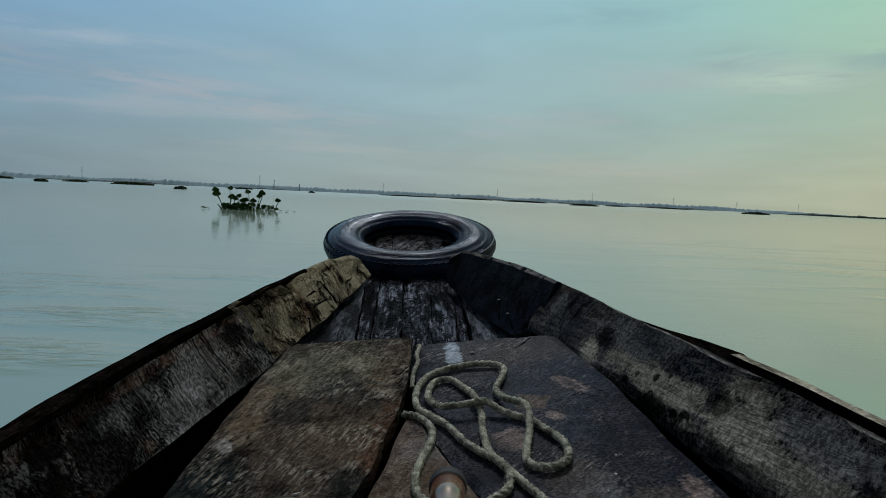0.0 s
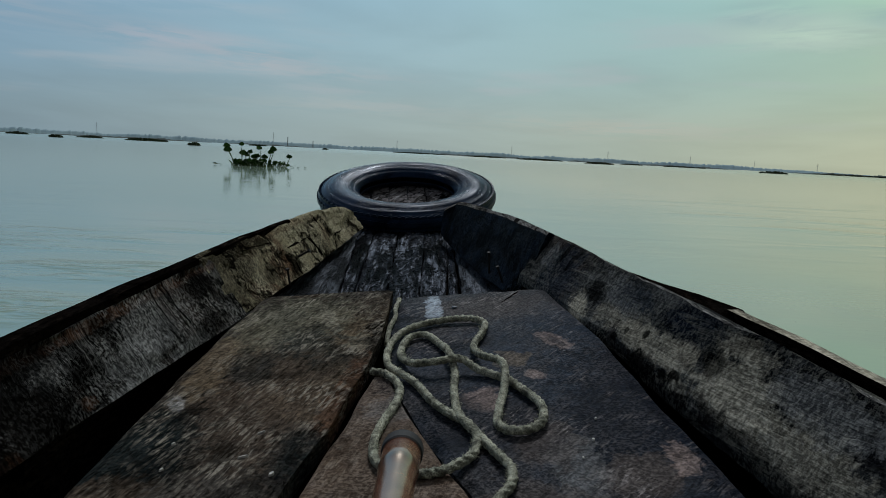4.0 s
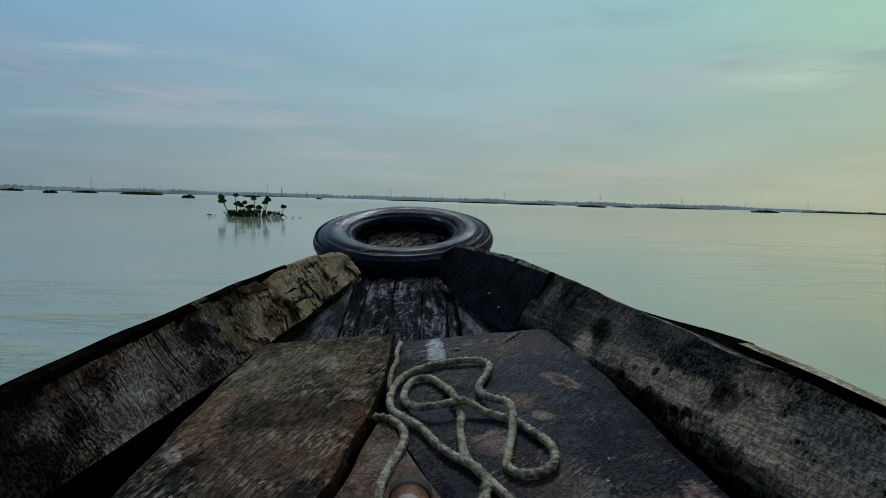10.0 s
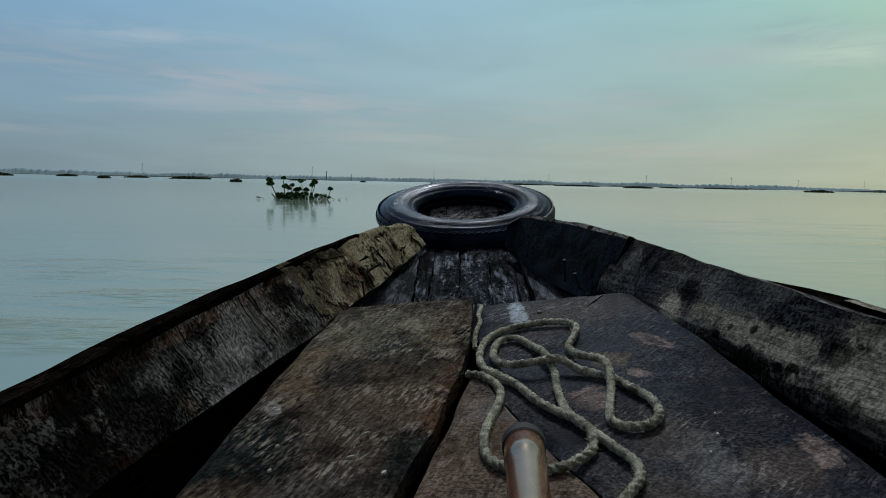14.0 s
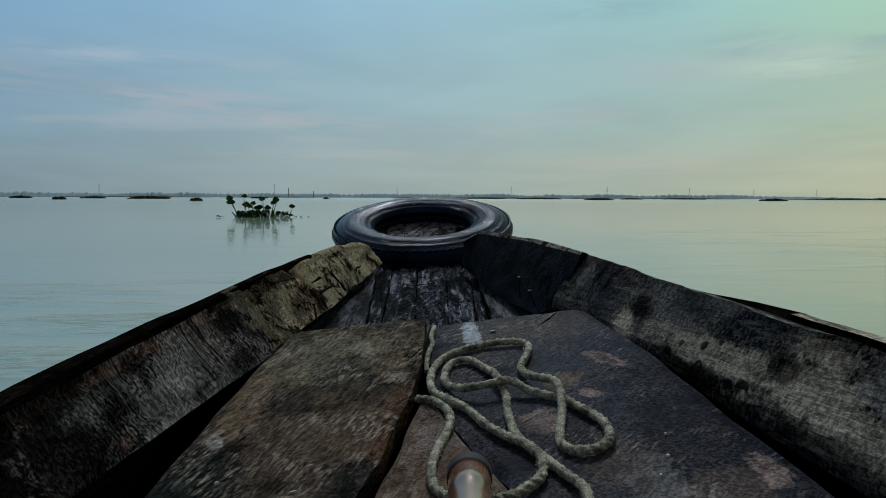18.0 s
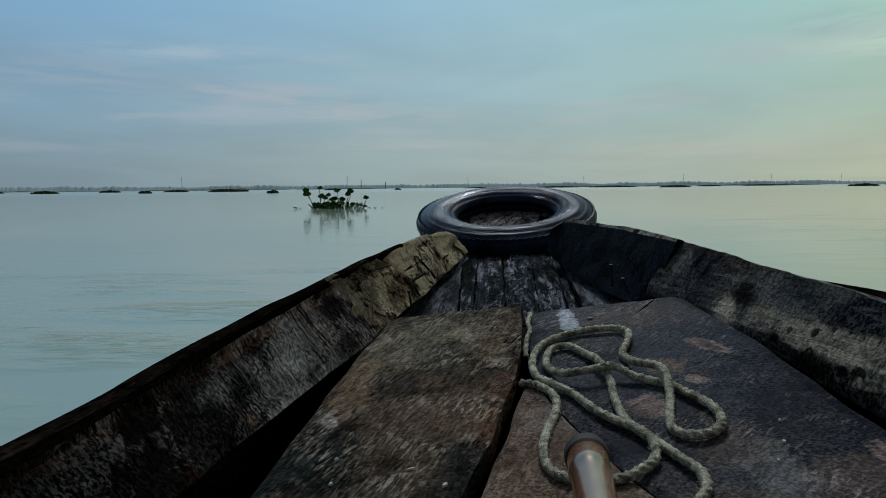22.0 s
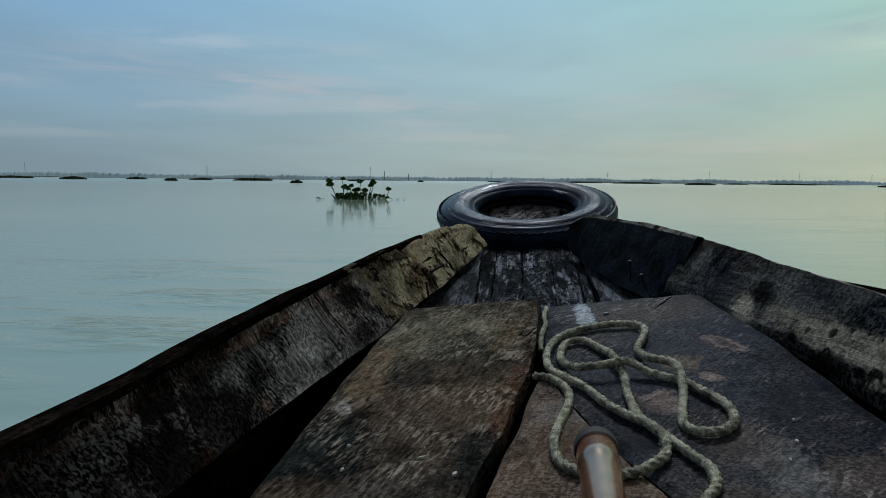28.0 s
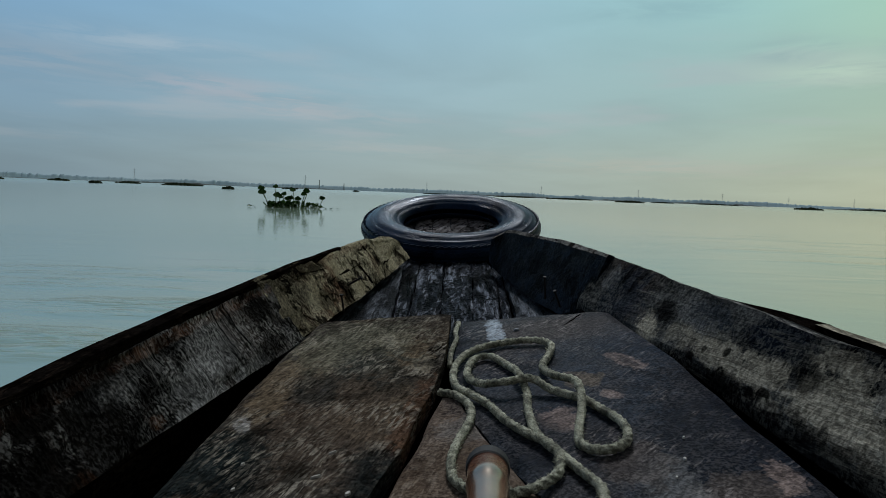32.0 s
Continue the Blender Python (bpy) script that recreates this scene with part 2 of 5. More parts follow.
    strokes = maths(nt, "MAXIMUM", crisp(nt, s1, stroke_at, 0.025), crisp(nt, s2, stroke_at + 0.03, 0.025, 0.8))
    light = maths(nt, "MULTIPLY", maths(nt, "MULTIPLY", strokes, mask), stroke, True)
    spk = noise_tex(nt, mapping(nt, gv, (1.0, 1.25, 1.0)), speck, 3.0, 0.65, 0.2)
    if scaly:
        pm2 = ramp(nt, [(0.40, grey(0.05)), (0.55, grey(1))], noise_tex(nt, mapping(nt, co, (1, 1, 1), (4, 4, 8)), 13.0, 6.0, 0.66, 0.3))
        light = maths(nt, "MAXIMUM", light, maths(nt, "MULTIPLY", maths(nt, "MULTIPLY", crisp(nt, spk, 0.505, 0.03), pm2), scaly, True))
    col = mixc(nt, light, col, pale)
    # dark nicks
    s3 = noise_tex(nt, mapping(nt, gv, (0.8 / size[0], 2.0 / size[1], 0.8 / size[0]), (9, 2, 5)), 0.7, 3.0, 0.6, 0.4)
    nicks = maths(nt, "MULTIPLY", crisp(nt, s3, 0.60, 0.02), nick, True)
    # black blotches with sharp rims
    sp = noise_tex(nt, mapping(nt, co, spot_map), spot_scale, 8.0, 0.70, 0.25)
    blots = maths(nt, "MULTIPLY", maths(nt, "SUBTRACT", 1.0, crisp(nt, sp, spot_at, 0.022)), spots, True)
    hide = maths(nt, "MAXIMUM", nicks, blots)
    if tar is not None:
        hide = maths(nt, "MAXIMUM", hide, tar)
    if hair:
        hn = noise_tex(nt, mapping(nt, co, (5.0, 190.0, 5.0)), 1.0, 4.0, 0.6, 0.15)
        hm = crisp(nt, noise_tex(nt, mapping(nt, co, (1, 1, 1), (6, 1, 6)), 15.0, 3.0, 0.6), 0.47, 0.05)
        hide = maths(nt, "MAXIMUM", hide, maths(nt, "MULTIPLY", maths(nt, "MULTIPLY", crisp(nt, hn, 0.58, 0.025), hm), hair, True))
    # darker towards one end, broken up by noise
    if dark_end:
        y0, y1, amount, axis = dark_end
        sy = nt.nodes.new("ShaderNodeSeparateXYZ")
        nt.links.new(co0, sy.inputs[0])
        mr = nt.nodes.new("ShaderNodeMapRange")
        mr.inputs[1].default_value, mr.inputs[2].default_value = y0, y1
        mr.inputs[3].default_value, mr.inputs[4].default_value = 0.0, amount
        nt.links.new(sy.outputs[axis], mr.inputs[0])
        hide = maths(nt, "MAXIMUM", hide, maths(nt, "MULTIPLY", mr.outputs[0], ramp(nt, [(0.40, grey(0.5)), (0.52, grey(1))], pm)))
    col = mixc(nt, hide, col, shade(dark, 0.2))
    hgt = maths(nt, "ADD", maths(nt, "MULTIPLY", fib, 0.9), maths(nt, "MULTIPLY", light, 0.25))
    hgt = maths(nt, "SUBTRACT", hgt, maths(nt, "MULTIPLY", hide, 0.35))
    if fissure:
        vor = nt.nodes.new("ShaderNodeTexVoronoi")
        vor.feature = "DISTANCE_TO_EDGE"
        vor.inputs["Scale"].default_value = fissure_scale
        wob = node(nt, "ShaderNodeTexNoise", Scale=38.0, Detail=4.0)
        nt.links.new(co, wob.inputs["Vector"])
        nt.links.new(mixc(nt, 0.05, mapping(nt, gv, fissure_map), wob.outputs["Color"]), vor.inputs["Vector"])
        fm = crisp(nt, noise_tex(nt, mapping(nt, co, (1, 1, 1), (2, 9, 4)), 12.0, 4.0, 0.6), 0.47, 0.04)
        crack = maths(nt, "MULTIPLY", ramp(nt, [(0.0, grey(1)), (0.03, grey(0.9)), (0.065, grey(0))], vor.outputs["Distance"]), maths(nt, "MULTIPLY", fm, fissure), True)
        col = mixc(nt, crack, col, (0.0015, 0.0015, 0.0015))
        hgt = maths(nt, "SUBTRACT", hgt, maths(nt, "MULTIPLY", crack, 0.9))
    gr = ramp(nt, [(0.40, grey(0.35)), (0.50, grey(0.95)), (0.60, grey(1.7))], spk)
    col = mixc(nt, grit, col, mixc(nt, 1.0, col, gr, "MULTIPLY"))
    nt.links.new(col, b.inputs["Base Color"])
    nt.links.new(ramp(nt, [(0.3, grey(rough[0])), (0.7, grey(rough[1]))], zn), b.inputs["Roughness"])
    b.inputs["Specular IOR Level"].default_value = gloss
    bump(nt, b, maths(nt, "ADD", hgt, maths(nt, "MULTIPLY", spk, 0.35)), 1.0, relief)
    return m


LEFT_STAINS = [(0.085, 0.62, 0.022, 0.07, 0, "tar", 0.85), (0.03, 0.48, 0.05, 0.07, 0, "tar", 0.8), (0.009, 0.60, 0.020, 0.035, 0, "tar", 0.95), (0.003, 0.68, 0.016, 0.05, 0, "tar", 0.9), (0.047, 0.735, 0.016, 0.024, 0.3, "tar", 0.75), (0.011, 0.81, 0.013, 0.022, 0, "tar", 0.75), (0.020, 1.045, 0.018, 0.04, 0, "tar", 0.9),
               (0.080, 1.00, 0.016, 0.04, 0.2, "tar", 0.75), (0.060, 0.66, 0.030, 0.055, 0, "tar", 0.9), (0.056, 0.565, 0.034, 0.05, 0, "tar", 0.95), (0.078, 0.60, 0.007, 0.012, 0, "rust", 0.9), (0.074, 0.728, 0.007, 0.010, 0, "rust", 0.7)]
LEFT_GREYS = [(0.003, 0.80, 0.006, 0.35, 0, "rust", 0.55), (0.092, 0.80, 0.012, 0.07, 0, "grey", 0.8), (0.090, 0.94, 0.012, 0.05, 0, "grey", 0.7), (0.035, 0.90, 0.032, 0.07, 0.2, "grey", 0.4), (0.024, 0.69, 0.014, 0.04, 0, "grey", 0.45), (0.060, 0.84, 0.022, 0.06, 0, "grey", 0.4)]
WOOD_LEFT = wood("weathered_gunwale_wood", (0.004, 0.0035, 0.0034), (0.034, 0.030, 0.027), (0.30, 0.295, 0.285), 0.3, (0.040, 0.023, 0.018), 0.62, 8.0, 0.48, 0.0, 0.30, (0.080, 0.0016), 0.57, 0.6, 0.40, 0.9, 10.0, 0.445,
                 0.9, 0.35, (0.7, 1.3, 1.6), dark_end=(0.82, 0.50, 0.85, 1), grit=0.6, speck=230.0, fibre=0.85, relief=0.0035, marks=LEFT_STAINS + LEFT_GREYS, on_face=True)
TIP_STAINS = [(0.030, 1.21, 0.026, 0.05, 0.2, "tar", 0.6), (0.070, 1.29, 0.016, 0.03, 0.3, "tar", 0.75), (0.045, 1.36, 0.008, 0.02, 0, "tar", 0.8), (0.004, 1.20, 0.020, 0.14, 0, "tar", 0.85), (0.002, 1.45, 0.008, 0.16, 0, "rust", 0.6), (0.050, 1.13, 0.06, 0.035, 0.2, "tar", 0.7), (0.060, 1.20, 0.05, 0.05, 0.2, "stain_and_shade", 0.5), (0.012, 1.32, 0.010, 0.05, 0, "tar", 0.9),
              (0.050, 1.68, 0.010, 0.022, 0.2, "tar", 0.9), (0.085, 1.40, 0.012, 0.03, 0.4, "tar", 0.9), (0.018, 1.24, 0.012, 0.03, 0, "rust", 0.5), (0.008, 1.62, 0.006, 0.05, 0, "brown", 0.7)]
WOOD_TIP = wood("bleached_bow_wood", (0.045, 0.036, 0.024), (0.195, 0.168, 0.110), (0.42, 0.38, 0.27), 1.7, (0.075, 0.036, 0.020), 0.60, 13.0, 0.45, 0.0, 0.25, (0.060, 0.0022), 0.57, 0.4, 0.6, 0.9, 13.0, 0.40,
                0.7, 0.95, (0.9, 0.55, 1.2), grit=0.9, fissure_scale=17.0, speck=280.0, fibre=0.4, relief=0.004, marks=TIP_STAINS, on_face=True)
RIGHT_LIGHTS = [(0.074, 1.015, 0.016, 0.030, 0.4, "pale", 0.8), (0.062, 0.935, 0.014, 0.030, 0, "pale", 0.5), (0.060, 0.855, 0.020, 0.050, 0.2, "pale", 0.72), (0.058, 0.775, 0.018, 0.035, 0, "pale", 0.72), (0.086, 0.745, 0.012, 0.022, 0, "pale", 0.55),
                (0.060, 0.660, 0.030, 0.055, 0, "pale", 0.75), (0.075, 0.56, 0.03, 0.06, 0, "pale", 0.5), (0.018, 0.690, 0.012, 0.040, 0, "pale", 0.45), (0.030, 1.195, 0.018, 0.020, 0, "grey", 0.6), (0.030, 0.93, 0.016, 0.05, 0.2, "grey", 0.4), (0.03, 0.57, 0.02, 0.06, 0, "grey", 0.5)]
# two long near-black bands put the lower edge's shade into the colour
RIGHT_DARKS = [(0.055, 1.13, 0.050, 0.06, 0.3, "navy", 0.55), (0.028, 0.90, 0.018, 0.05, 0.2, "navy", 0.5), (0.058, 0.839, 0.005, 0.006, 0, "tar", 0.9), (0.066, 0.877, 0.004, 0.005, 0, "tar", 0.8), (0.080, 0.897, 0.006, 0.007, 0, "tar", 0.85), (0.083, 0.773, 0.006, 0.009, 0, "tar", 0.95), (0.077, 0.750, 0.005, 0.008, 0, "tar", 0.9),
               (0.090, 0.82, 0.012, 0.03, 0, "tar", 0.9), (0.044, 0.998, 0.015, 0.024, 0.4, "tar", 0.85), (0.018, 0.78, 0.020, 0.045, 0, "blue", 0.9), (0.046, 0.712, 0.010, 0.020, 0.3, "tar", 0.7), (0.116, 0.60, 0.030, 0.20, 0.05, "stain_and_shade", 0.9), (0.106, 0.84, 0.020, 0.14, 0.02, "stain_and_shade", 0.9), (0.018, 1.154, 0.022, 0.008, 0.3, "tar", 0.8), (0.020, 1.115, 0.024, 0.007, 0.3, "tar", 0.7)]
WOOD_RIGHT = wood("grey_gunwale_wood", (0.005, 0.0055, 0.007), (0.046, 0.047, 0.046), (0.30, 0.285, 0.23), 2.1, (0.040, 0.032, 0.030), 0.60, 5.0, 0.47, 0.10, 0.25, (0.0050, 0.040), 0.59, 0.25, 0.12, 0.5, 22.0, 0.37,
                  0.08, 0.10, grit=0.6, fibre=0.42, sparse=0.04, relief=0.003, speck=220.0, spot_map=(1.5, 0.75, 1.5), marks=RIGHT_LIGHTS + RIGHT_DARKS, on_face=True)
WOOD_FORE = wood("tarred_bow_wood", (0.0008, 0.0012, 0.0020), (0.0048, 0.0085, 0.0150), (0.075, 0.09, 0.115), 4.4, (0.003, 0.004, 0.006), 0.55, 10.0, 0.50, 0.0, 0.22, (0.0060, 0.018), 0.61, 0.9, 0.10, 0.95, 8.0, 0.46,
                 0.0, 0.3, (1.0, 0.4, 1.0), (0.35, 0.55), 0.006, grit=0.4, relief=0.002, fibre=0.45)
BROWN_TONES = [(-0.09, 0.99, 0.045, 0.08, 0.2, "ochre", 0.55), (-0.17, 0.72, 0.05, 0.05, 0.2, "teal", 0.55), (-0.10, 0.84, 0.045, 0.10, 0.25, "ochre", 0.4), (-0.19, 0.97, 0.03, 0.08, 0.2, "ochre", 0.4), (-0.150, 1.04, 0.080, 0.10, 0.2, "green", 0.75), (-0.110, 0.91, 0.045, 0.09, 0.1, "teal", 0.75), (-0.046, 0.935, 0.016, 0.022, 0, "pale", 0.3), (-0.135, 0.78, 0.075, 0.12, 0.2, "brown", 0.6), (-0.050, 0.78, 0.012, 0.10, -0.15, "rust", 0.55),
               (-0.235, 0.797, 0.008, 0.020, 0.3, "white", 0.6), (-0.245, 0.68, 0.055, 0.10, 0, "teal", 0.9), (-0.225, 0.90, 0.022, 0.09, 0.1, "ochre", 0.5), (-0.240, 0.62, 0.04, 0.03, 0, "brown", 0.6), (-0.10, 1.04, 0.010, 0.05, 0.3, "pale", 0.4)]
BROWN_DARKS = [(-0.06, 0.66, 0.03, 0.05, 0.3, "teal", 0.8), (-0.17, 0.88, 0.025, 0.05, 0.3, "teal", 0.6), (-0.212, 0.767, 0.012, 0.022, 0, "tar", 0.6), (-0.147, 0.677, 0.012, 0.020, 0, "tar", 0.7), (-0.195, 0.672, 0.022, 0.035, 0.2, "tar", 0.5)]
WOOD_BOARD_L = wood("brown_deck_wood", (0.004, 0.0045, 0.0055), (0.049, 0.043, 0.037), (0.36, 0.32, 0.26), 1.2, (0.056, 0.043, 0.031), 0.54, 7.0, 0.47, 0.30, 0.66, (0.0024, 0.024), 0.55, 0.55, 0.0, 0.5, 15.0, 0.42,
                    0.0, 0.10, rough=(0.42, 0.8), grit=0.5, fibre=0.62, sparse=0.06, relief=0.0035, speck=190.0, marks=BROWN_TONES + BROWN_DARKS)
WOOD_BOARD_M = wood("tan_deck_wood", (0.014, 0.011, 0.010), (0.088, 0.067, 0.054), (0.36, 0.30, 0.24), 3.7, (0.105, 0.070, 0.049), 0.55, 9.0, 0.44, 0.30, 0.3, (0.0030, 0.026), 0.58, 0.3, 0.15, 0.5, 14.0, 0.38,
                    0.0, 0.12, rough=(0.4, 0.75), grit=0.45, fibre=0.22, sparse=0.03, relief=0.0022, speck=240.0, marks=[(0.010, 0.82, 0.02, 0.03, 0, "blue", 0.6), (0.015, 0.76, 0.03, 0.03, 0, "grey", 0.4), (0.0, 0.66, 0.05, 0.06, 0.3, "brown", 0.6)])
# the grey patch at 0.183, 0.62 is wet sheen painted into the board
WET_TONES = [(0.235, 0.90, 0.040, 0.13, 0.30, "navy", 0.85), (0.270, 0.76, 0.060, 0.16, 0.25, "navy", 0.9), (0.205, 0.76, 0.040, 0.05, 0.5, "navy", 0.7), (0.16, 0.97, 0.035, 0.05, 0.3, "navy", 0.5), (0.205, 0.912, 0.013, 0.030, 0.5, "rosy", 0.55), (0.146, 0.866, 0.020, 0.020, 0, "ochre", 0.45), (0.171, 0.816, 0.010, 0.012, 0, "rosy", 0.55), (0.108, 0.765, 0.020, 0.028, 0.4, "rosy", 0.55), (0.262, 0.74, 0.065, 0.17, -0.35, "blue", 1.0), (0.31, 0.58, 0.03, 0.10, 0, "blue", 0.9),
             (0.235, 0.595, 0.036, 0.030, 0, "umber", 0.8), (0.183, 0.62, 0.022, 0.050, 0, "grey", 0.45), (0.275, 0.615, 0.012, 0.025, 0, "rosy", 0.55), (0.160, 0.67, 0.026, 0.045, 0.2, "umber", 0.6), (0.12, 1.06, 0.08, 0.05, 0, "umber", 0.5), (0.14, 0.56, 0.04, 0.04, 0, "umber", 0.6)]
WET_DARKS = [(0.050, 1.080, 0.011, 0.060, 0.05, "paint", 0.7), (0.205, 0.912, 0.006, 0.018, 0.5, "blue", 0.7), (0.085, 0.72, 0.03, 0.06, 0.4, "blue", 0.75), (0.148, 0.72, 0.014, 0.030, 0, "blue", 0.7), (0.06, 0.92, 0.03, 0.03, 0, "blue", 0.7)]
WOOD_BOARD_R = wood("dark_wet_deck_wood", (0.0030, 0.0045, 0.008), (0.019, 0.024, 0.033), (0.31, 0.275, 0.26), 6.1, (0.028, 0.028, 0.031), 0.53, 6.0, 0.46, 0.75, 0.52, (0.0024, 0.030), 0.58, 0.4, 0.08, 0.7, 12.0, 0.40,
                    0.0, 0.06, rough=(0.28, 0.6), gloss=0.010, grit=0.55, fibre=0.42, sparse=0.07, relief=0.0018, speck=260.0, marks=WET_TONES + WET_DARKS)
# pale strokes and long streaks paint the sky's wet glints into these planks
WOOD_FLOOR = wood("black_bow_planks", (0.0015, 0.0015, 0.002), (0.018, 0.021, 0.028), (0.38, 0.40, 0.46), 5.2, None, 0.5, 9.0, 0.49, 0.0, 0.6, (0.0042, 0.14), 0.575, 0.9, 0.0, 0.98, 9.0, 0.46,
                  0.0, 1.0, (1.3, 0.22, 1.0), (0.22, 0.5), 0.008, grit=0.4, relief=0.012, spot_map=(2.2, 0.32, 2.2), fibre=1.0, marks=[(-0.033, 1.80, 0.012, 0.12, 0, "wet_sheen", 0.8), (0.044, 1.67, 0.012, 0.12, 0.05, "wet_sheen", 0.8), (-0.080, 1.83, 0.010, 0.09, 0, "wet_sheen", 0.8), (-0.112, 1.80, 0.012, 0.12, 0, "wet_sheen", 0.6), (0.02, 1.46, 0.03, 0.06, 0, "wet_sheen", 0.35), (0.06, 1.52, 0.012, 0.07, 0, "wet_sheen", 0.6)])
WOOD_STRIP = wood("grey_bow_strip", (0.010, 0.012, 0.016), (0.064, 0.071, 0.083), (0.28, 0.29, 0.32), 7.2, None, 0.5, 7.0, 0.47, 0.0, 0.45, (0.0040, 0.18), 0.57, 0.8, 0.0, 0.95, 7.0, 0.45,
                  0.0, 0.3, (1.6, 0.25, 1.0), (0.4, 0.7), 0.01, grit=0.3, spot_map=(2.0, 0.35, 2.0))
WOOD_STEM = wood("grey_brown_stem_wood", (0.006, 0.006, 0.007), (0.11, 0.10, 0.10), (0.34, 0.33, 0.34), 10.3, None, 0.5, 7.0, 0.44, 0.45, 0.6, (0.0060, 0.060), 0.55, 0.9, 0.0, 0.9, 9.0, 0.42,
                 0.0, 1.0, (2.2, 0.30, 1.0), (0.45, 0.8), 0.01, grit=0.25, fissure_scale=15.0)
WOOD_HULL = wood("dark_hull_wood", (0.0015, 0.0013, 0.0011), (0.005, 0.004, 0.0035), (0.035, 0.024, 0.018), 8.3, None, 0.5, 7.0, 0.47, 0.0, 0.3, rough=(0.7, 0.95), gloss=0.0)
# pale bands along the top edges paint the sky's highlight over worn wood
WOOD_EDGE = wood("worn_edge_highlight", (0.03, 0.027, 0.024), (0.13, 0.122, 0.112), (0.36, 0.345, 0.32), 9.1, (0.05, 0.030, 0.022), 0.58, 12.0, 0.46, 0.1, 0.5, nick=0.9, scaly=0.4, spots=0.95, spot_scale=16.0, spot_at=0.45, rough=(0.5, 0.8))
WOOD_RIM = wood("worn_rim_highlight", (0.020, 0.019, 0.019), (0.11, 0.107, 0.103), (0.40, 0.385, 0.36), 12.4, None, 0.5, 11.0, 0.46, 0.0, 0.5, (0.0022, 0.050), 0.57, 0.5, rough=(0.5, 0.8))
# paler colour for the strake's top only, painting it as lit
WOOD_STRAKE = wood("lit_tan_strake_top", (0.08, 0.070, 0.055), (0.26, 0.235, 0.18), (0.42, 0.38, 0.30), 11.7, None, 0.5, 8.0, 0.44, 0.0, 0.4, (0.0040, 0.12), 0.57, 0.4, 0.0, 0.6, 9.0, 0.38, rough=(0.5, 0.8), spot_map=(2.0, 0.4, 2.0))


def rubber():
    m, nt, b, co = material("worn_tyre_rubber")
    n = noise_tex(nt, co, 9.0, 6.0, 0.65, 0.5)
    f = noise_tex(nt, co, 160.0, 3.0, 0.6)
    nt.links.new(ramp(nt, [(0.42, (0.0025, 0.005, 0.0115)), (0.62, (0.010, 0.020, 0.041))], n), b.inputs["Base Color"])
    ln = nt.nodes.new("ShaderNodeVectorMath")
    ln.operation = "LENGTH"
    nt.links.new(mapping(nt, co, (1, 1, 0)), ln.inputs[0])
    cx = nt.nodes.new("ShaderNodeCombineXYZ")
    nt.links.new(maths(nt, "MULTIPLY", ln.outputs["Value"], 70.0), cx.inputs[0])
    sx = nt.nodes.new("ShaderNodeSeparateXYZ")
    nt.links.new(co, sx.inputs[0])
    nt.links.new(maths(nt, "MULTIPLY", sx.outputs[0], 5.0), cx.inputs[1])
    nt.links.new(maths(nt, "MULTIPLY", sx.outputs[1], 5.0), cx.inputs[2])
    rings = noise_tex(nt, cx.outputs[0], 1.0, 4.0, 0.6, 0.8)
    crease = ramp(nt, [(0.44, grey(1)), (0.495, grey(0.75)), (0.505, grey(0)), (0.53, grey(0.8))], rings)
    b.inputs["Specular Tint"].default_value = (0.22, 0.52, 1.0, 1)
    arcs = noise_tex(nt, mapping(nt, cx.outputs[0], (0.14, 0.45, 0.45), (3, 8, 1)), 1.0, 4.0, 0.6, 0.4)
    nt.links.new(ramp(nt, [(0.44, grey(0.40)), (0.60, grey(0.24))], arcs), b.inputs["Roughness"])
    nt.links.new(ramp(nt, [(0.42, grey(0.010)), (0.54, grey(0.036)), (0.66, grey(0.15))], arcs), b.inputs["Specular IOR Level"])
    bump(nt, b, maths(nt, "ADD", maths(nt, "ADD", maths(nt, "MULTIPLY", crease, 0.16), maths(nt, "MULTIPLY", n, 0.6)), maths(nt, "MULTIPLY", f, 0.06)), 0.4, 0.006)
    return m


def rope_mat():
    m, nt, b, co = material("weathered_rope_fibre")
    n = noise_tex(nt, co, 80.0, 4.0, 0.65)
    f = noise_tex(nt, co, 700.0, 3.0, 0.7)
    col = ramp(nt, [(0.34, (0.07, 0.07, 0.050)), (0.47, (0.33, 0.33, 0.24)), (0.62, (0.68, 0.67, 0.51))], n)
    col = mixc(nt, ramp(nt, [(0.40, grey(0.85)), (0.52, grey(0))], f), col, (0.07, 0.068, 0.048))
    nt.links.new(col, b.inputs["Base Color"])
    b.inputs["Roughness"].default_value = 0.95
    bump(nt, b, f, 1.0, 0.003)
    return m


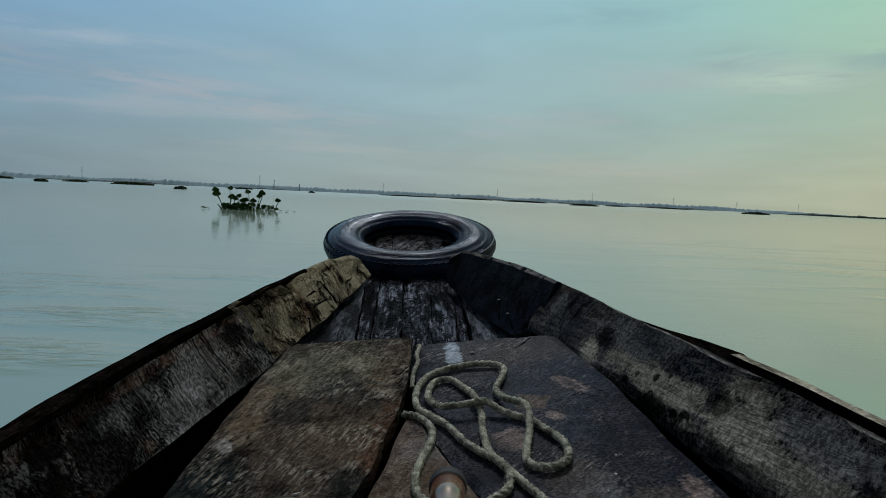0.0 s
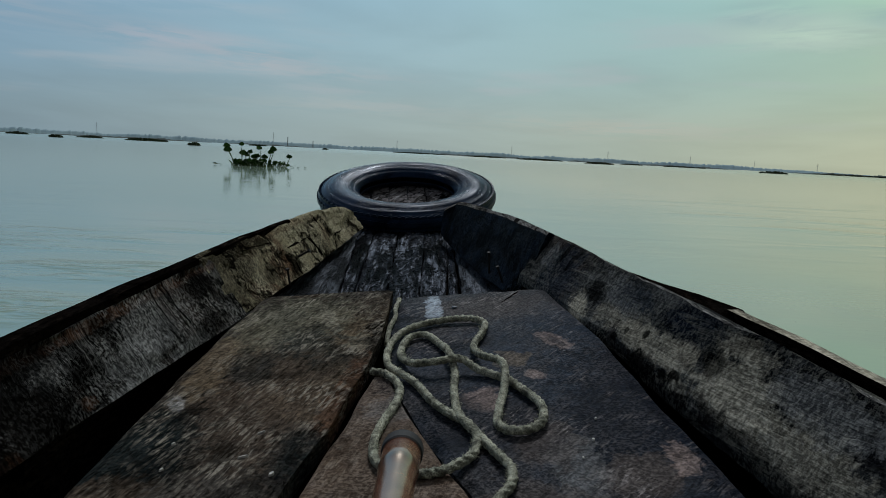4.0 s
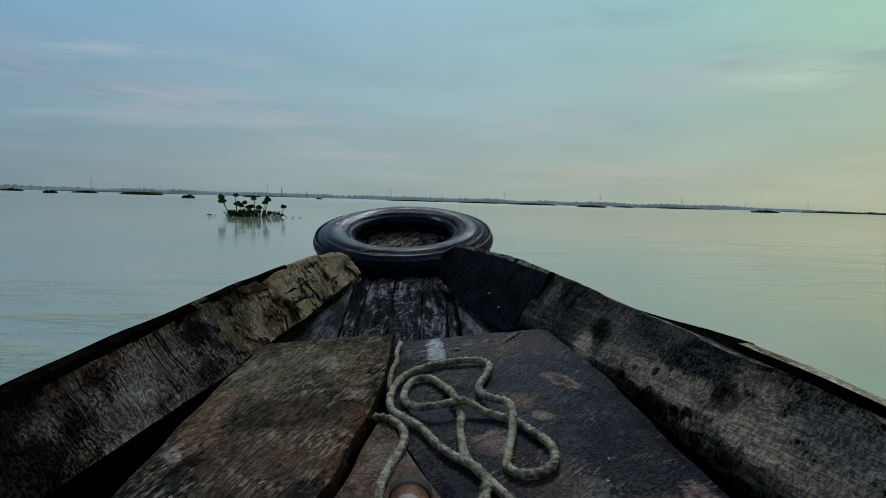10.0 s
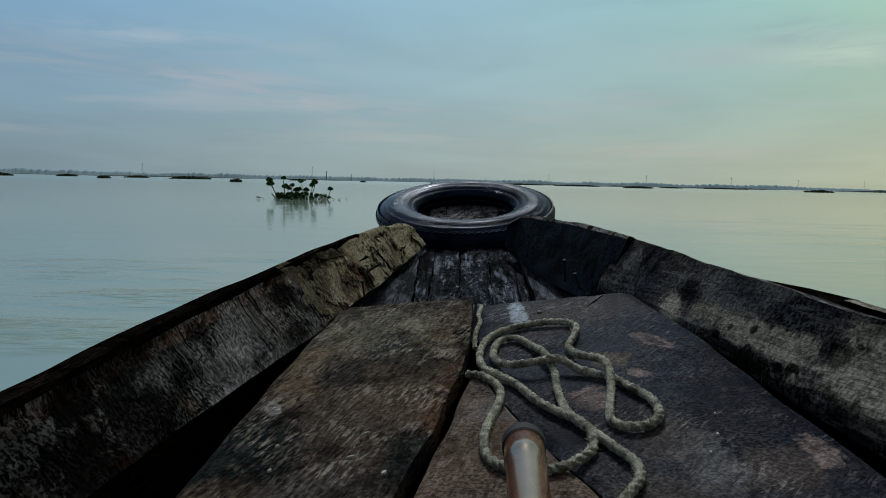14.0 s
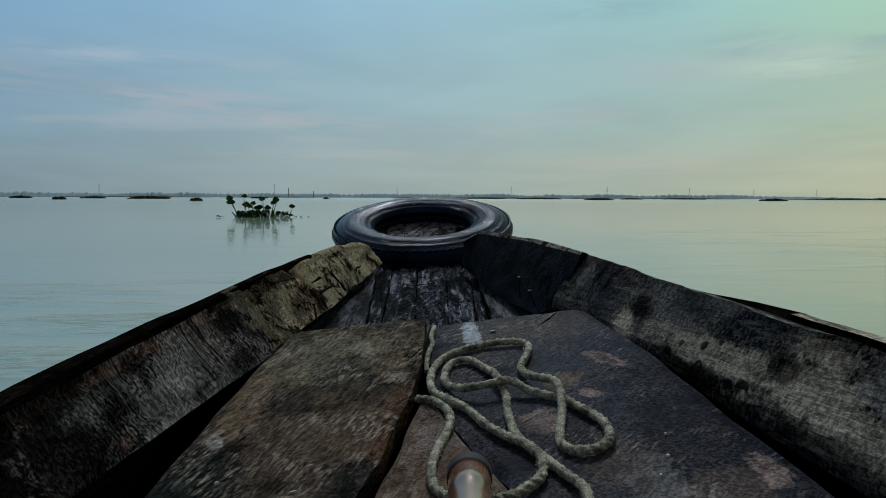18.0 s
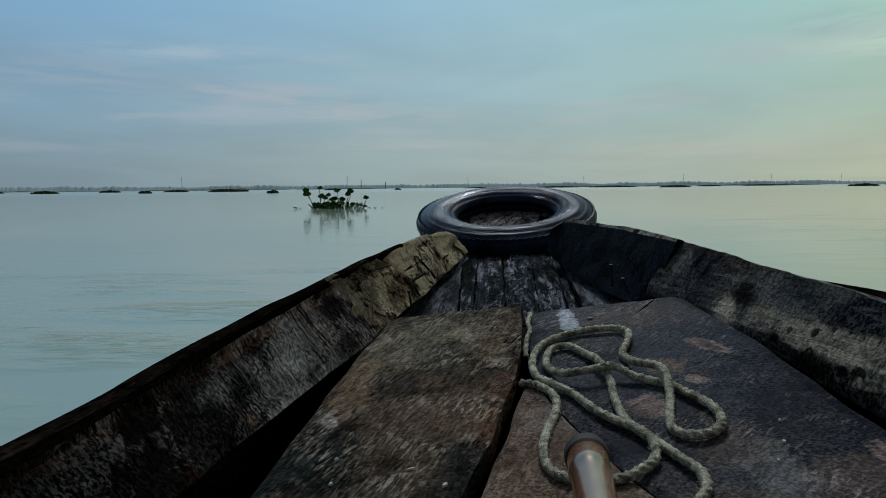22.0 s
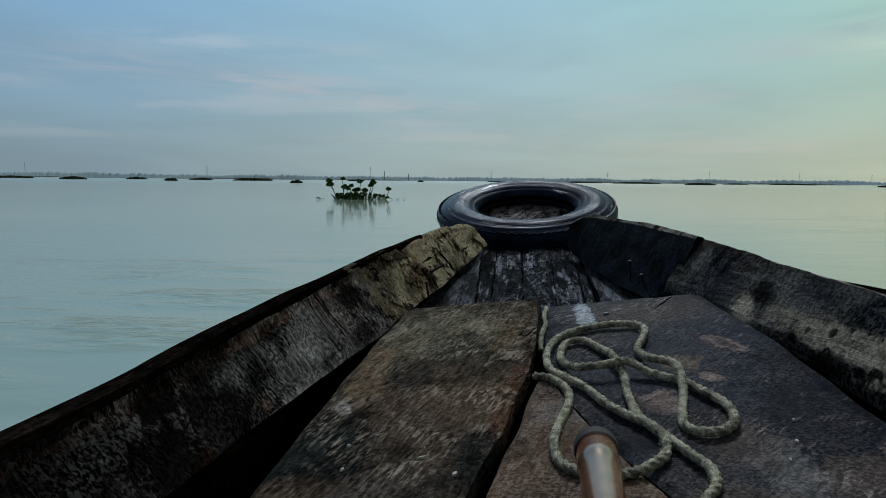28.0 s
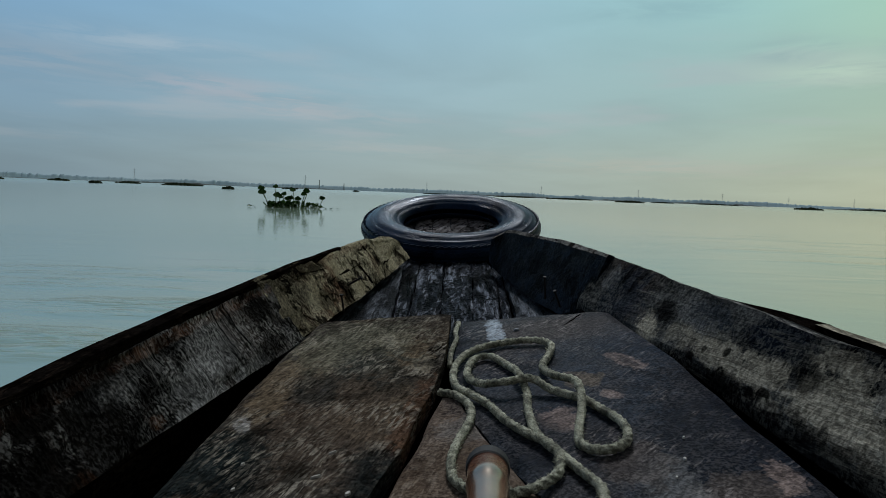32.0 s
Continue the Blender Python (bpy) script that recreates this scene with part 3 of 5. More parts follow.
def bamboo_mat():
    m, nt, b, co = material("polished_bamboo")
    g = noise_tex(nt, mapping(nt, co, (40, 3, 40)), 6.0, 4.0, 0.6)
    s = noise_tex(nt, co, 22.0, 3.0, 0.5)
    col = ramp(nt, [(0.35, (0.045, 0.011, 0.006)), (0.52, (0.12, 0.044, 0.028)), (0.68, (0.27, 0.19, 0.14))], s)
    col = mixc(nt, maths(nt, "MULTIPLY", g, 0.35), col, (0.10, 0.03, 0.02))
    sy = nt.nodes.new("ShaderNodeSeparateXYZ")
    nt.links.new(co, sy.inputs[0])
    ring = maths(nt, "ABSOLUTE", maths(nt, "ADD", sy.outputs[1], 0.041))
    col = mixc(nt, ramp(nt, [(0.0, grey(0.9)), (0.006, grey(0))], ring), col, (0.03, 0.010, 0.006))
    nt.links.new(col, b.inputs["Base Color"])
    b.inputs["Roughness"].default_value = 0.26
    b.inputs["Specular IOR Level"].default_value = 0.8
    b.inputs["Specular Tint"].default_value = (1.0, 0.88, 0.76, 1)
    b.inputs["Coat Weight"].default_value = 0.9
    b.inputs["Coat Tint"].default_value = (1.0, 0.86, 0.68, 1)
    b.inputs["Coat Roughness"].default_value = 0.20
    bump(nt, b, g, 0.15, 0.001)
    return m


def iron():
    m, nt, b, co = material("rusty_iron")
    n = noise_tex(nt, co, 90.0, 4.0, 0.6)
    nt.links.new(ramp(nt, [(0.35, (0.002, 0.002, 0.002)), (0.62, (0.010, 0.007, 0.006))], n), b.inputs["Base Color"])
    b.inputs["Roughness"].default_value, b.inputs["Metallic"].default_value = 0.8, 0.2
    return m


def paint_mat():
    m, nt, b, co = material("faded_white_paint")
    n = noise_tex(nt, mapping(nt, co, (1, 2, 1)), 45.0, 4.0, 0.6)
    nt.links.new(ramp(nt, [(0.42, (0.04, 0.045, 0.053)), (0.54, (0.15, 0.175, 0.205)), (0.70, (0.24, 0.27, 0.31))], n), b.inputs["Base Color"])
    b.inputs["Roughness"].default_value = 0.6
    return m


def leaf_mat(name, deep, bright):
    m, nt, b, co = material(name)
    n = noise_tex(nt, co, 6.0, 3.0, 0.6)
    r = nt.nodes.new("ShaderNodeObjectInfo").outputs["Random"]
    col = ramp(nt, [(0.0, deep), (1.0, bright)], maths(nt, "MULTIPLY_ADD", r, 0.5))
    nt.links.new(mixc(nt, ramp(nt, [(0.45, grey(0)), (0.7, grey(0.7))], n), col, deep), b.inputs["Base Color"])
    b.inputs["Roughness"].default_value = 0.55
    b.inputs["Specular IOR Level"].default_value = 0.2
    return m


def plain(name, lo, hi, scale, rough):
    m, nt, b, co = material(name)
    nt.links.new(ramp(nt, [(0.35, lo), (0.68, hi)], noise_tex(nt, co, scale, 5.0, 0.6)), b.inputs["Base Color"])
    b.inputs["Roughness"].default_value = rough
    return m


def water_mat():
    m, nt, b, co = material("river_water")
    silt = noise_tex(nt, mapping(nt, co, (1, 0.35, 1)), 0.05, 4.0, 0.55)
    sw = nt.nodes.new("ShaderNodeSeparateXYZ")
    nt.links.new(co, sw.inputs[0])
    # silt and reflected evening glow painted into the water's colour to starboard
    silt_glow = ramp(nt, [(0.42, grey(0)), (0.90, grey(1))], maths(nt, "ADD", maths(nt, "MULTIPLY", sw.outputs[0], 0.07), noise_tex(nt, mapping(nt, co, (1, 0.5, 1), (3, 1, 0)), 0.22, 5.0, 0.6, 0.6)), "EASE")
    col = mixc(nt, silt_glow, ramp(nt, [(0.35, (0.205, 0.275, 0.205)), (0.65, (0.24, 0.30, 0.22))], silt), (0.37, 0.32, 0.175))
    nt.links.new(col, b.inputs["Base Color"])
    b.inputs["Roughness"].default_value = 0.10
    b.inputs["IOR"].default_value = 1.52
    big = noise_tex(nt, mapping(nt, co, (0.55, 1.0, 1), (0, 0, 0), (0, 0, 0.12)), 1.1, 2.0, 0.5, 0.2)
    rip = noise_tex(nt, mapping(nt, co, (1.0, 3.2, 1), (0, 0, 0), (0, 0, 0.2)), 2.6, 3.0, 0.55, 0.3)
    near = nt.nodes.new("ShaderNodeVectorMath")
    near.operation = "LENGTH"
    nt.links.new(co, near.inputs[0])
    wake = ramp(nt, [(0.02, grey(1)), (0.14, grey(0.35)), (0.5, grey(0.1))], maths(nt, "DIVIDE", near.outputs["Value"], 60.0), "EASE")
    nt.links.new(ramp(nt, [(0.0, grey(0.07)), (0.3, grey(0.10)), (1.0, grey(0.26))], maths(nt, "DIVIDE", near.outputs["Value"], 250.0)), b.inputs["Roughness"])
    chop = noise_tex(nt, mapping(nt, co, (1.0, 2.6, 1), (0, 0, 0), (0, 0, 0.45)), 7.0, 3.0, 0.6, 0.4)
    patch = ramp(nt, [(0.46, grey(0.12)), (0.66, grey(1))], noise_tex(nt, mapping(nt, co, (0.7, 0.4, 1)), 0.30, 3.0, 0.5), "EASE")
    hgt = maths(nt, "ADD", maths(nt, "MULTIPLY", big, 0.5), maths(nt, "MULTIPLY", rip, maths(nt, "MULTIPLY", patch, 0.25)))
    hgt = maths(nt, "ADD", hgt, maths(nt, "MULTIPLY", maths(nt, "MULTIPLY", chop, wake), maths(nt, "MULTIPLY", patch, 0.5)))
    # low wavelets running off the boat's side
    off = crisp(nt, maths(nt, "MULTIPLY", sw.outputs[0], -0.1), 0.11, 0.05)
    fade = ramp(nt, [(0.03, grey(1)), (0.06, grey(0.7)), (0.10, grey(0))], maths(nt, "DIVIDE", near.outputs["Value"], 60.0), "EASE")
    lines = noise_tex(nt, mapping(nt, co, (4.5, 13.0, 1), (0, 0, 0), (0, 0, -0.62)), 1.0, 2.0, 0.45, 0.5)
    clumps = ramp(nt, [(0.48, grey(0.0)), (0.68, grey(1))], noise_tex(nt, mapping(nt, co, (0.6, 1.6, 1), (4, 4, 0)), 0.8, 2.0, 0.5), "EASE")
    hgt = maths(nt, "ADD", hgt, maths(nt, "MULTIPLY", maths(nt, "MULTIPLY", lines, clumps), maths(nt, "MULTIPLY", maths(nt, "MULTIPLY", off, fade), 4.2)))
    # long flat wavelets out to starboard
    right = crisp(nt, maths(nt, "MULTIPLY", sw.outputs[0], 0.1), 0.34, 0.14)
    reach = ramp(nt, [(0.06, grey(0)), (0.10, grey(1)), (0.20, grey(0.5)), (0.32, grey(0))], maths(nt, "DIVIDE", near.outputs["Value"], 60.0), "EASE")
    swell = noise_tex(nt, mapping(nt, co, (0.5, 4.2, 1), (2, 7, 0), (0, 0, 0.05)), 1.0, 3.0, 0.5, 0.3)
    hgt = maths(nt, "ADD", hgt, maths(nt, "MULTIPLY", maths(nt, "MULTIPLY", swell, clumps), maths(nt, "MULTIPLY", maths(nt, "MULTIPLY", right, reach), 2.6)))
    bump(nt, b, hgt, 0.26, 0.05)
    return m


RUBBER, ROPE, BAMBOO, IRON, PAINT = rubber(), rope_mat(), bamboo_mat(), iron(), paint_mat()
LEAF = leaf_mat("hyacinth_leaf", (0.010, 0.030, 0.010), (0.055, 0.125, 0.028))
STALK = plain("hyacinth_stalk", (0.05, 0.10, 0.03), (0.12, 0.17, 0.06), 12.0, 0.5)
WEED = plain("floating_weed_leaves", (0.010, 0.020, 0.010), (0.040, 0.062, 0.022), 0.8, 0.9)
REEDS = plain("dark_reed_fringe", (0.030, 0.045, 0.045), (0.050, 0.068, 0.060), 0.05, 1.0)
# distance haze is painted into the colours of far trees, steel and brick
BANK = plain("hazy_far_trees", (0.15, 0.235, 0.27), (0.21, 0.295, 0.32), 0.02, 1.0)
MAST = plain("hazy_far_steel", (0.50, 0.56, 0.58), (0.58, 0.62, 0.64), 0.1, 0.9)
BRICKWORK = plain("hazy_far_brick", (0.22, 0.24, 0.26), (0.28, 0.29, 0.30), 0.1, 0.95)
FLECK = plain("chalky_fleck", (0.30, 0.28, 0.25), (0.55, 0.53, 0.48), 200.0, 0.8)
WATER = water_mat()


# ---------------- building helpers ----------------
def part(name, bm, mat, parent=None, label="", smooth=False):
    me = bpy.data.meshes.new(name)
    bmesh.ops.recalc_face_normals(bm, faces=bm.faces)
    bm.to_mesh(me)
    bm.free()
    for one in (mat if isinstance(mat, tuple) else (mat,)):
        me.materials.append(one)
    if smooth:
        me.polygons.foreach_set("use_smooth", [True] * len(me.polygons))
    ob = new(name, me)
    if parent is not None:
        ob.parent = parent
    if label:
        tagged(ob, label)
    return ob


def empty(name, at, label, category, group=""):
    ob = new(name)
    ob.location = at
    ob.empty_display_size = 0.05
    return tagged(ob, label, category, group)


def lerp(table, v):
    """Piecewise line through (v, a, b, ...) rows, prolonged at both ends."""
    for i in range(len(table) - 1):
        if v <= table[i + 1][0] or i == len(table) - 2:
            p, q = table[i], table[i + 1]
            f = (v - p[0]) / (q[0] - p[0])
            return [p[k] + f * (q[k] - p[k]) for k in range(1, len(p))]


def loft(rings, second=(), down=None):
    """A closed solid through rings of equal length; the strips named in second take the second material; down: each point's way below the rim, for the stains."""
    bm = bmesh.new()
    rows = [[bm.verts.new(p) for p in r] for r in rings]
    n = len(rows[0])
    for r, s in zip(rows, rows[1:]):
        for i in range(n):
            bm.faces.new((r[i], r[(i + 1) % n], s[(i + 1) % n], s[i])).material_index = 1 if i in second else 0
    bm.faces.new(rows[0][::-1])
    bm.faces.new(rows[-1])
    if down:
        layer = bm.loops.layers.uv.new("face")
        across = {v: d for row, ds in zip(rows, down) for v, d in zip(row, ds)}
        for f in bm.faces:
            for lp in f.loops:
                lp[layer].uv = (across[lp.vert], lp.vert.co.y)
    return bm


def rough_up(p, amount, size, seed):
    v = Vector((p[0] / size + seed, p[1] / (size * 3) + seed * 0.37, p[2] / size))
    return amount * noise.noise(v)


def steps(a, b, n):
    return [a + (b - a) * i / n for i in range(n + 1)]


# deck level under the boards, heeling to the left
def deck_z(x, y):
    yy = max(y, 0.2)
    return 0.326 + (0.143 * (x - 0.084) + 0.126 * (yy - 0.892)) / 0.982 - 0.02 * (yy - y)


# floor of the open bow, sweeping up to the stem
def floor_z(x, y):
    return lerp([(1.0, 0.285), (1.33, 0.296), (1.65, 0.321), (1.85, 0.335), (2.00, 0.346), (2.13, 0.352), (2.17, 0.380), (2.30, 0.410), (2.60, 0.487)], y)[0] + 0.05 * x


# ---------------- water ----------------
def water():
    bm = bmesh.new()
    rings = [2.0, 8, 30, 100, 400, 1500, 4600]
    prev, mid = None, bm.verts.new((0, 0, 0))
    for r in rings:
        cur = [bm.verts.new((r * math.cos(2 * math.pi * i / 96), r * math.sin(2 * math.pi * i / 96), 0)) for i in range(96)]
        for i in range(96):
            j = (i + 1) % 96
            bm.faces.new((mid, cur[i], cur[j]) if prev is None else (prev[i], cur[i], cur[j], prev[j]))
        prev = cur
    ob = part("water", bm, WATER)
    tagged(ob, "calm grey-green river water with faint ripples", "water", kind="structure")


water()

# ---------------- boat ----------------
boat = empty("wooden_boat", (0, 0.8, 0.0), "old dark wooden country boat with weathered gunwales and bow deck", "boat")


def on_boat(name, bm, mat, label="", smooth=False, parent=None):
    ob = part(name, bm, mat, None, label, smooth)
    ob.parent = parent or boat
    if parent is None:
        ob.matrix_parent_inverse = Matrix.Translation(-boat.location)
    return ob


# gunwale timbers: rows of y, inner bottom x z, inner top x z
LEFT = [(-1.2, -0.47, 0.235, -0.53, 0.282), (0.0, -0.360, 0.262, -0.425, 0.317), (0.62, -0.301, 0.284, -0.352, 0.354), (0.79, -0.283, 0.290, -0.334, 0.369),
        (1.08, -0.240, 0.305, -0.300, 0.388), (1.23, -0.222, 0.314, -0.281, 0.399), (1.47, -0.190, 0.326, -0.250, 0.409), (1.70, -0.168, 0.342, -0.215, 0.419),
        (1.88, -0.150, 0.355, -0.183, 0.413), (1.94, -0.139, 0.362, -0.160, 0.396)]
RIGHT = [(-1.2, 0.60, 0.20, 0.72, 0.29), (0.0, 0.43, 0.265, 0.50, 0.368), (0.555, 0.326, 0.303, 0.386, 0.400), (0.651, 0.308, 0.312, 0.368, 0.408), (0.747, 0.291, 0.322, 0.348, 0.413),
         (0.868, 0.270, 0.334, 0.324, 0.421), (1.016, 0.238, 0.343, 0.291, 0.427), (1.177, 0.203, 0.349, 0.261, 0.437), (1.255, 0.186, 0.352, 0.243, 0.442)]
FORE = [(1.235, 0.192, 0.330, 0.235, 0.440), (1.45, 0.136, 0.334, 0.196, 0.446), (1.75, 0.082, 0.352, 0.118, 0.449), (1.83, 0.066, 0.362, 0.098, 0.446), (1.87, 0.060, 0.372, 0.066, 0.425)]


def timber(table, y0, y1, n, thick, lean, seed, wear=0.004, edge=(), shift=0.0, tuck=0.0, crown=0.006):
    """A heavy plank set on edge: worn inner face, rounded rim, outer face."""
    rings, down = [], []
    sgn = -1 if table[0][1] < 0 else 1
    for y in steps(y0, y1, n):
        bx, bz, tx, tz = lerp(table, y)
        bx, tx = bx + shift, tx + shift
        high = math.hypot(tx - bx, tz - bz)
        down.append([high * (1 - k / 10) for k in range(11)] + [-0.005, -0.012, -0.020, -0.05, high + 0.02])
        ring = []
        for k in range(11):
            f = k / 10
            x, z = bx + f * (tx - bx), bz + f * (tz - bz)
            d = rough_up((x, y, z), wear, 0.03, seed) + rough_up((x, y, z), wear * 0.5, 0.008, seed + 5)
            if k in (0, 10):
                d *= 1.6
            under = tuck * max(0.0, 1 - f / 0.22) ** 2       # lower edge rounded away outwards
            ring.append((x + d + sgn * under, y, z + d * 0.5))
        for fx, fz in ((0.25, crown), (0.6, crown - 0.002), (1.0, crown - 0.012)):
            d = rough_up((tx + fx, y, tz), wear, 0.03, seed + 9)
            ring.append((tx + sgn * fx * thick, y, tz + fz + d))
        ring.append((tx + sgn * (thick + lean), y, bz - 0.03))
        ring.append((bx + sgn * (0.02 + tuck), y, bz - 0.012))
        rings.append(ring)
    return loft(rings, edge, down)


on_boat("gunwale", timber([(y, bx, bz, tx, tz - 0.008) for y, bx, bz, tx, tz in LEFT], -1.2, 1.115, 190, 0.008, 0.0, 1.3), WOOD_LEFT, "black-stained flaking gunwale plank")
cheek_left = on_boat("bow_cheek", timber(LEFT, 1.09, 1.94, 110, 0.022, 0.0, 1.9, 0.005, (), -0.006), WOOD_TIP, "bleached tan bow cheek with drying cracks")
on_boat("gunwale", timber(RIGHT, -1.2, 1.255, 150, 0.022, 0.0, 4.1, 0.003, (10,), 0.0, 0.010, -0.001), (WOOD_RIGHT, WOOD_RIM), "grey-black stained gunwale plank with pale worn edge, highlight painted in")
cheek_right = on_boat("bow_cheek", timber(FORE, 1.235, 1.87, 50, 0.022, 0.0, 7.7, 0.002, (10,)), (WOOD_FORE, WOOD_EDGE), "tarred black bow cheek with pale worn edge, highlight painted in")


def rim(table, y0, y1, n, out, width, drop, seed, slim=0.0):
    """An outer rubbing strake below and outside a gunwale."""
    rings = []
    sgn = -1 if table[0][1] < 0 else 1
    for y in steps(y0, y1, n):
        bx, bz, tx, tz = lerp(table, y)
        d = rough_up((tx, y, tz), 0.003, 0.05, seed)
        x0 = tx + sgn * out
        w = width * (1 - slim * max(0.0, (y - 0.9) / (y1 - 0.9))) + rough_up((tx, y, 0), 0.004, 0.03, seed + 4)
        rings.append([(x0, y, tz - drop + d), (x0 + sgn * w * 0.6, y, tz - drop + 0.001 + d), (x0 + sgn * w, y, tz - drop - 0.007 + d), (x0 + sgn * w, y, tz - drop - 0.05), (x0, y, tz - drop - 0.05)])
    return loft(rings, (0, 1))


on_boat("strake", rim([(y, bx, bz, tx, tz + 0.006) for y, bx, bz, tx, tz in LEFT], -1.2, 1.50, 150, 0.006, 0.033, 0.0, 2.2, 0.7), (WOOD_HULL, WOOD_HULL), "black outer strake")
on_boat("strake", rim(RIGHT, -1.2, 0.80, 60, 0.039, 0.020, 0.003, 3.1), (WOOD_HULL, WOOD_STRAKE), "dark outer strake with its lit top painted tan")
split_rows = []
for y, w, d in ((0.785, 0.060, -0.008), (0.81, 0.062, -0.002), (0.88, 0.054, -0.004), (0.95, 0.042, -0.006), (1.05, 0.031, -0.008), (1.20, 0.025, -0.010)):
    _, _, tx, tz = lerp(RIGHT, y)
    split_rows.append([(tx + 0.024, y, tz - 0.014), (tx + w, y, tz - 0.004 + d), (tx + w, y, tz - 0.016 + d), (tx + 0.024, y, tz - 0.03)])
on_boat("split_plank", loft(split_rows), WOOD_HULL, "splintered outer plank")


def hull_side(sgn):
    rings = []
    tab = LEFT if sgn < 0 else RIGHT[:-1] + [(1.25, 0.19, 0.35, 0.243, 0.44), (1.85, 0.06, 0.37, 0.09, 0.44)]
    for y in steps(-1.2, 1.9, 40):
        bx, bz, tx, tz = lerp(tab, y)
        top = (bx + tx) / 2 + sgn * 0.03
        keel = top * 0.72
        rings.append([(top, y, bz), (top + sgn * 0.03, y, bz), (keel + sgn * 0.03, y, -0.12), (keel, y, -0.12)])
    return loft(rings)


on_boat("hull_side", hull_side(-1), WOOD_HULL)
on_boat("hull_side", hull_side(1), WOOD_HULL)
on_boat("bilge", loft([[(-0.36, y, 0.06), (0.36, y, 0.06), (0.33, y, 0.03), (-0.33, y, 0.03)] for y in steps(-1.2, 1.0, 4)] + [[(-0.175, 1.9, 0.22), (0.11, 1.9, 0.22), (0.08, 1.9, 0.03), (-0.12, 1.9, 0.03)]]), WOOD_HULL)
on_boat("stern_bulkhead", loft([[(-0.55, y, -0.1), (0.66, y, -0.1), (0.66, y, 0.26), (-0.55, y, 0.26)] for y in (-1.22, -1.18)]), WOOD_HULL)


def board(edges, y0, y1, n, level, thick, lift, seed, wear=0.0015, m=14, skew=0.0):
    """A deck board with uneven worn edges; edges: rows of y, left x, right x."""
    rings = []
    for y in steps(y0, y1, n):
        l, r = lerp(edges, y)
        l += rough_up((l, y, 0), 0.004, 0.03, seed)
        r += rough_up((r, y, 0), 0.004, 0.03, seed + 3)
        ring = []
        for k in range(m + 1):
            f = k / m
            x = l + f * (r - l)
            drop = 0.003 if k in (0, m) else 0
            yy = y + (rough_up((x, 0, 0), 0.006, 0.05, seed + 8) + skew * (1 - f) if y == y1 else 0)
            ring.append((x, yy, level(x, y) + lift + rough_up((x, y, 0), wear, 0.025, seed) - drop))
        ring.append((r, y, level(r, y) + lift - thick))
        ring.append((l, y, level(l, y) + lift - thick))
        rings.append(ring)
    return loft(rings)


GAP_L = [(-1.0, -0.22), (0.0, -0.165), (0.60, -0.078), (0.70, -0.055), (0.76, -0.044), (0.90, -0.022), (1.15, -0.014)]
GAP_R = [(-1.0, -0.20), (0.0, -0.150), (0.60, -0.066), (0.70, -0.043), (0.854, -0.017), (0.977, -0.006), (1.13, -0.002)]
CRACK = [(-1.0, 0.42), (0.2, 0.22), (0.588, 0.086), (0.705, 0.040), (0.806, 0.008), (0.90, -0.002)]
BOARD_LEFT = [(-1.0, -0.40), (0.0, -0.325), (0.735, -0.268), (1.006, -0.247), (1.16, -0.226)]
BOARD_RIGHT = [(-1.0, 0.56), (0.0, 0.410), (0.57, 0.306), (0.712, 0.284), (0.85, 0.268), (0.977, 0.250), (1.12, 0.220)]
left_edges = [(y, lerp(BOARD_LEFT, y)[0], lerp(GAP_L, y)[0]) for y in steps(-1.0, 1.16, 40)]
mid_edges = [(y, lerp(GAP_R, y)[0], lerp(CRACK, y)[0]) for y in steps(-1.0, 0.86, 40)]
right_edges = [(y, max(lerp(CRACK, y)[0] + 0.003, lerp(GAP_R, y)[0]), lerp(BOARD_RIGHT, y)[0]) for y in steps(-1.0, 1.125, 60)]
on_boat("deck_board", board(left_edges, -1.0, 1.150, 130, deck_z, 0.026, 0.006, 11.0, 0.0015, 16, 0.031), WOOD_BOARD_L, "brown scuffed deck board")
on_boat("deck_board", board(mid_edges, -1.0, 0.86, 100, deck_z, 0.022, -0.004, 15.0), WOOD_BOARD_M, "tan worn wedge-shaped deck board")
wet_board = on_boat("deck_board", board(right_edges, -1.0, 1.120, 130, deck_z, 0.022, -0.006, 19.0, 0.0015, 18, 0.030), WOOD_BOARD_R, "dark damp deck board with scuffs")

# bow floor planks, running under the tyre to the stem
F1 = [(1.10, -0.118), (1.395, -0.132), (1.97, -0.160), (2.6, -0.13)]
F2 = [(1.10, -0.095), (1.40, -0.103), (2.05, -0.122), (2.6, -0.07)]
F3 = [(1.10, 0.073), (1.43, 0.076), (1.83, 0.080), (2.6, 0.045)]
F5 = [(1.10, 0.103), (1.41, 0.101), (1.80, 0.098), (2.6, 0.07)]
F0 = [(1.10, -0.30), (1.33, -0.245), (1.60, -0.215), (1.90, -0.200), (2.3, -0.245), (2.6, -0.19)]
F4 = [(1.10, 0.27), (1.33, 0.215), (1.75, 0.140), (2.3, 0.155), (2.6, 0.11)]


def between(a, b, fa=0.0, fb=1.0, gap=0.0012):
    return [(y, lerp(a, y)[0] * (1 - fa) + lerp(b, y)[0] * fa + gap, lerp(a, y)[0] * (1 - fb) + lerp(b, y)[0] * fb - gap) for y in steps(1.10, 2.6, 30)]


on_boat("bow_plank", board(between(F0, F1), 1.10, 2.5, 60, floor_z, 0.02, 0.006, 21.0, 0.001, 6), WOOD_STRIP, "grey bow plank")
on_boat("bow_plank", board(between(F1, F2), 1.10, 2.5, 60, floor_z, 0.02, 0.004, 22.0, 0.0025, 6), WOOD_FLOOR)
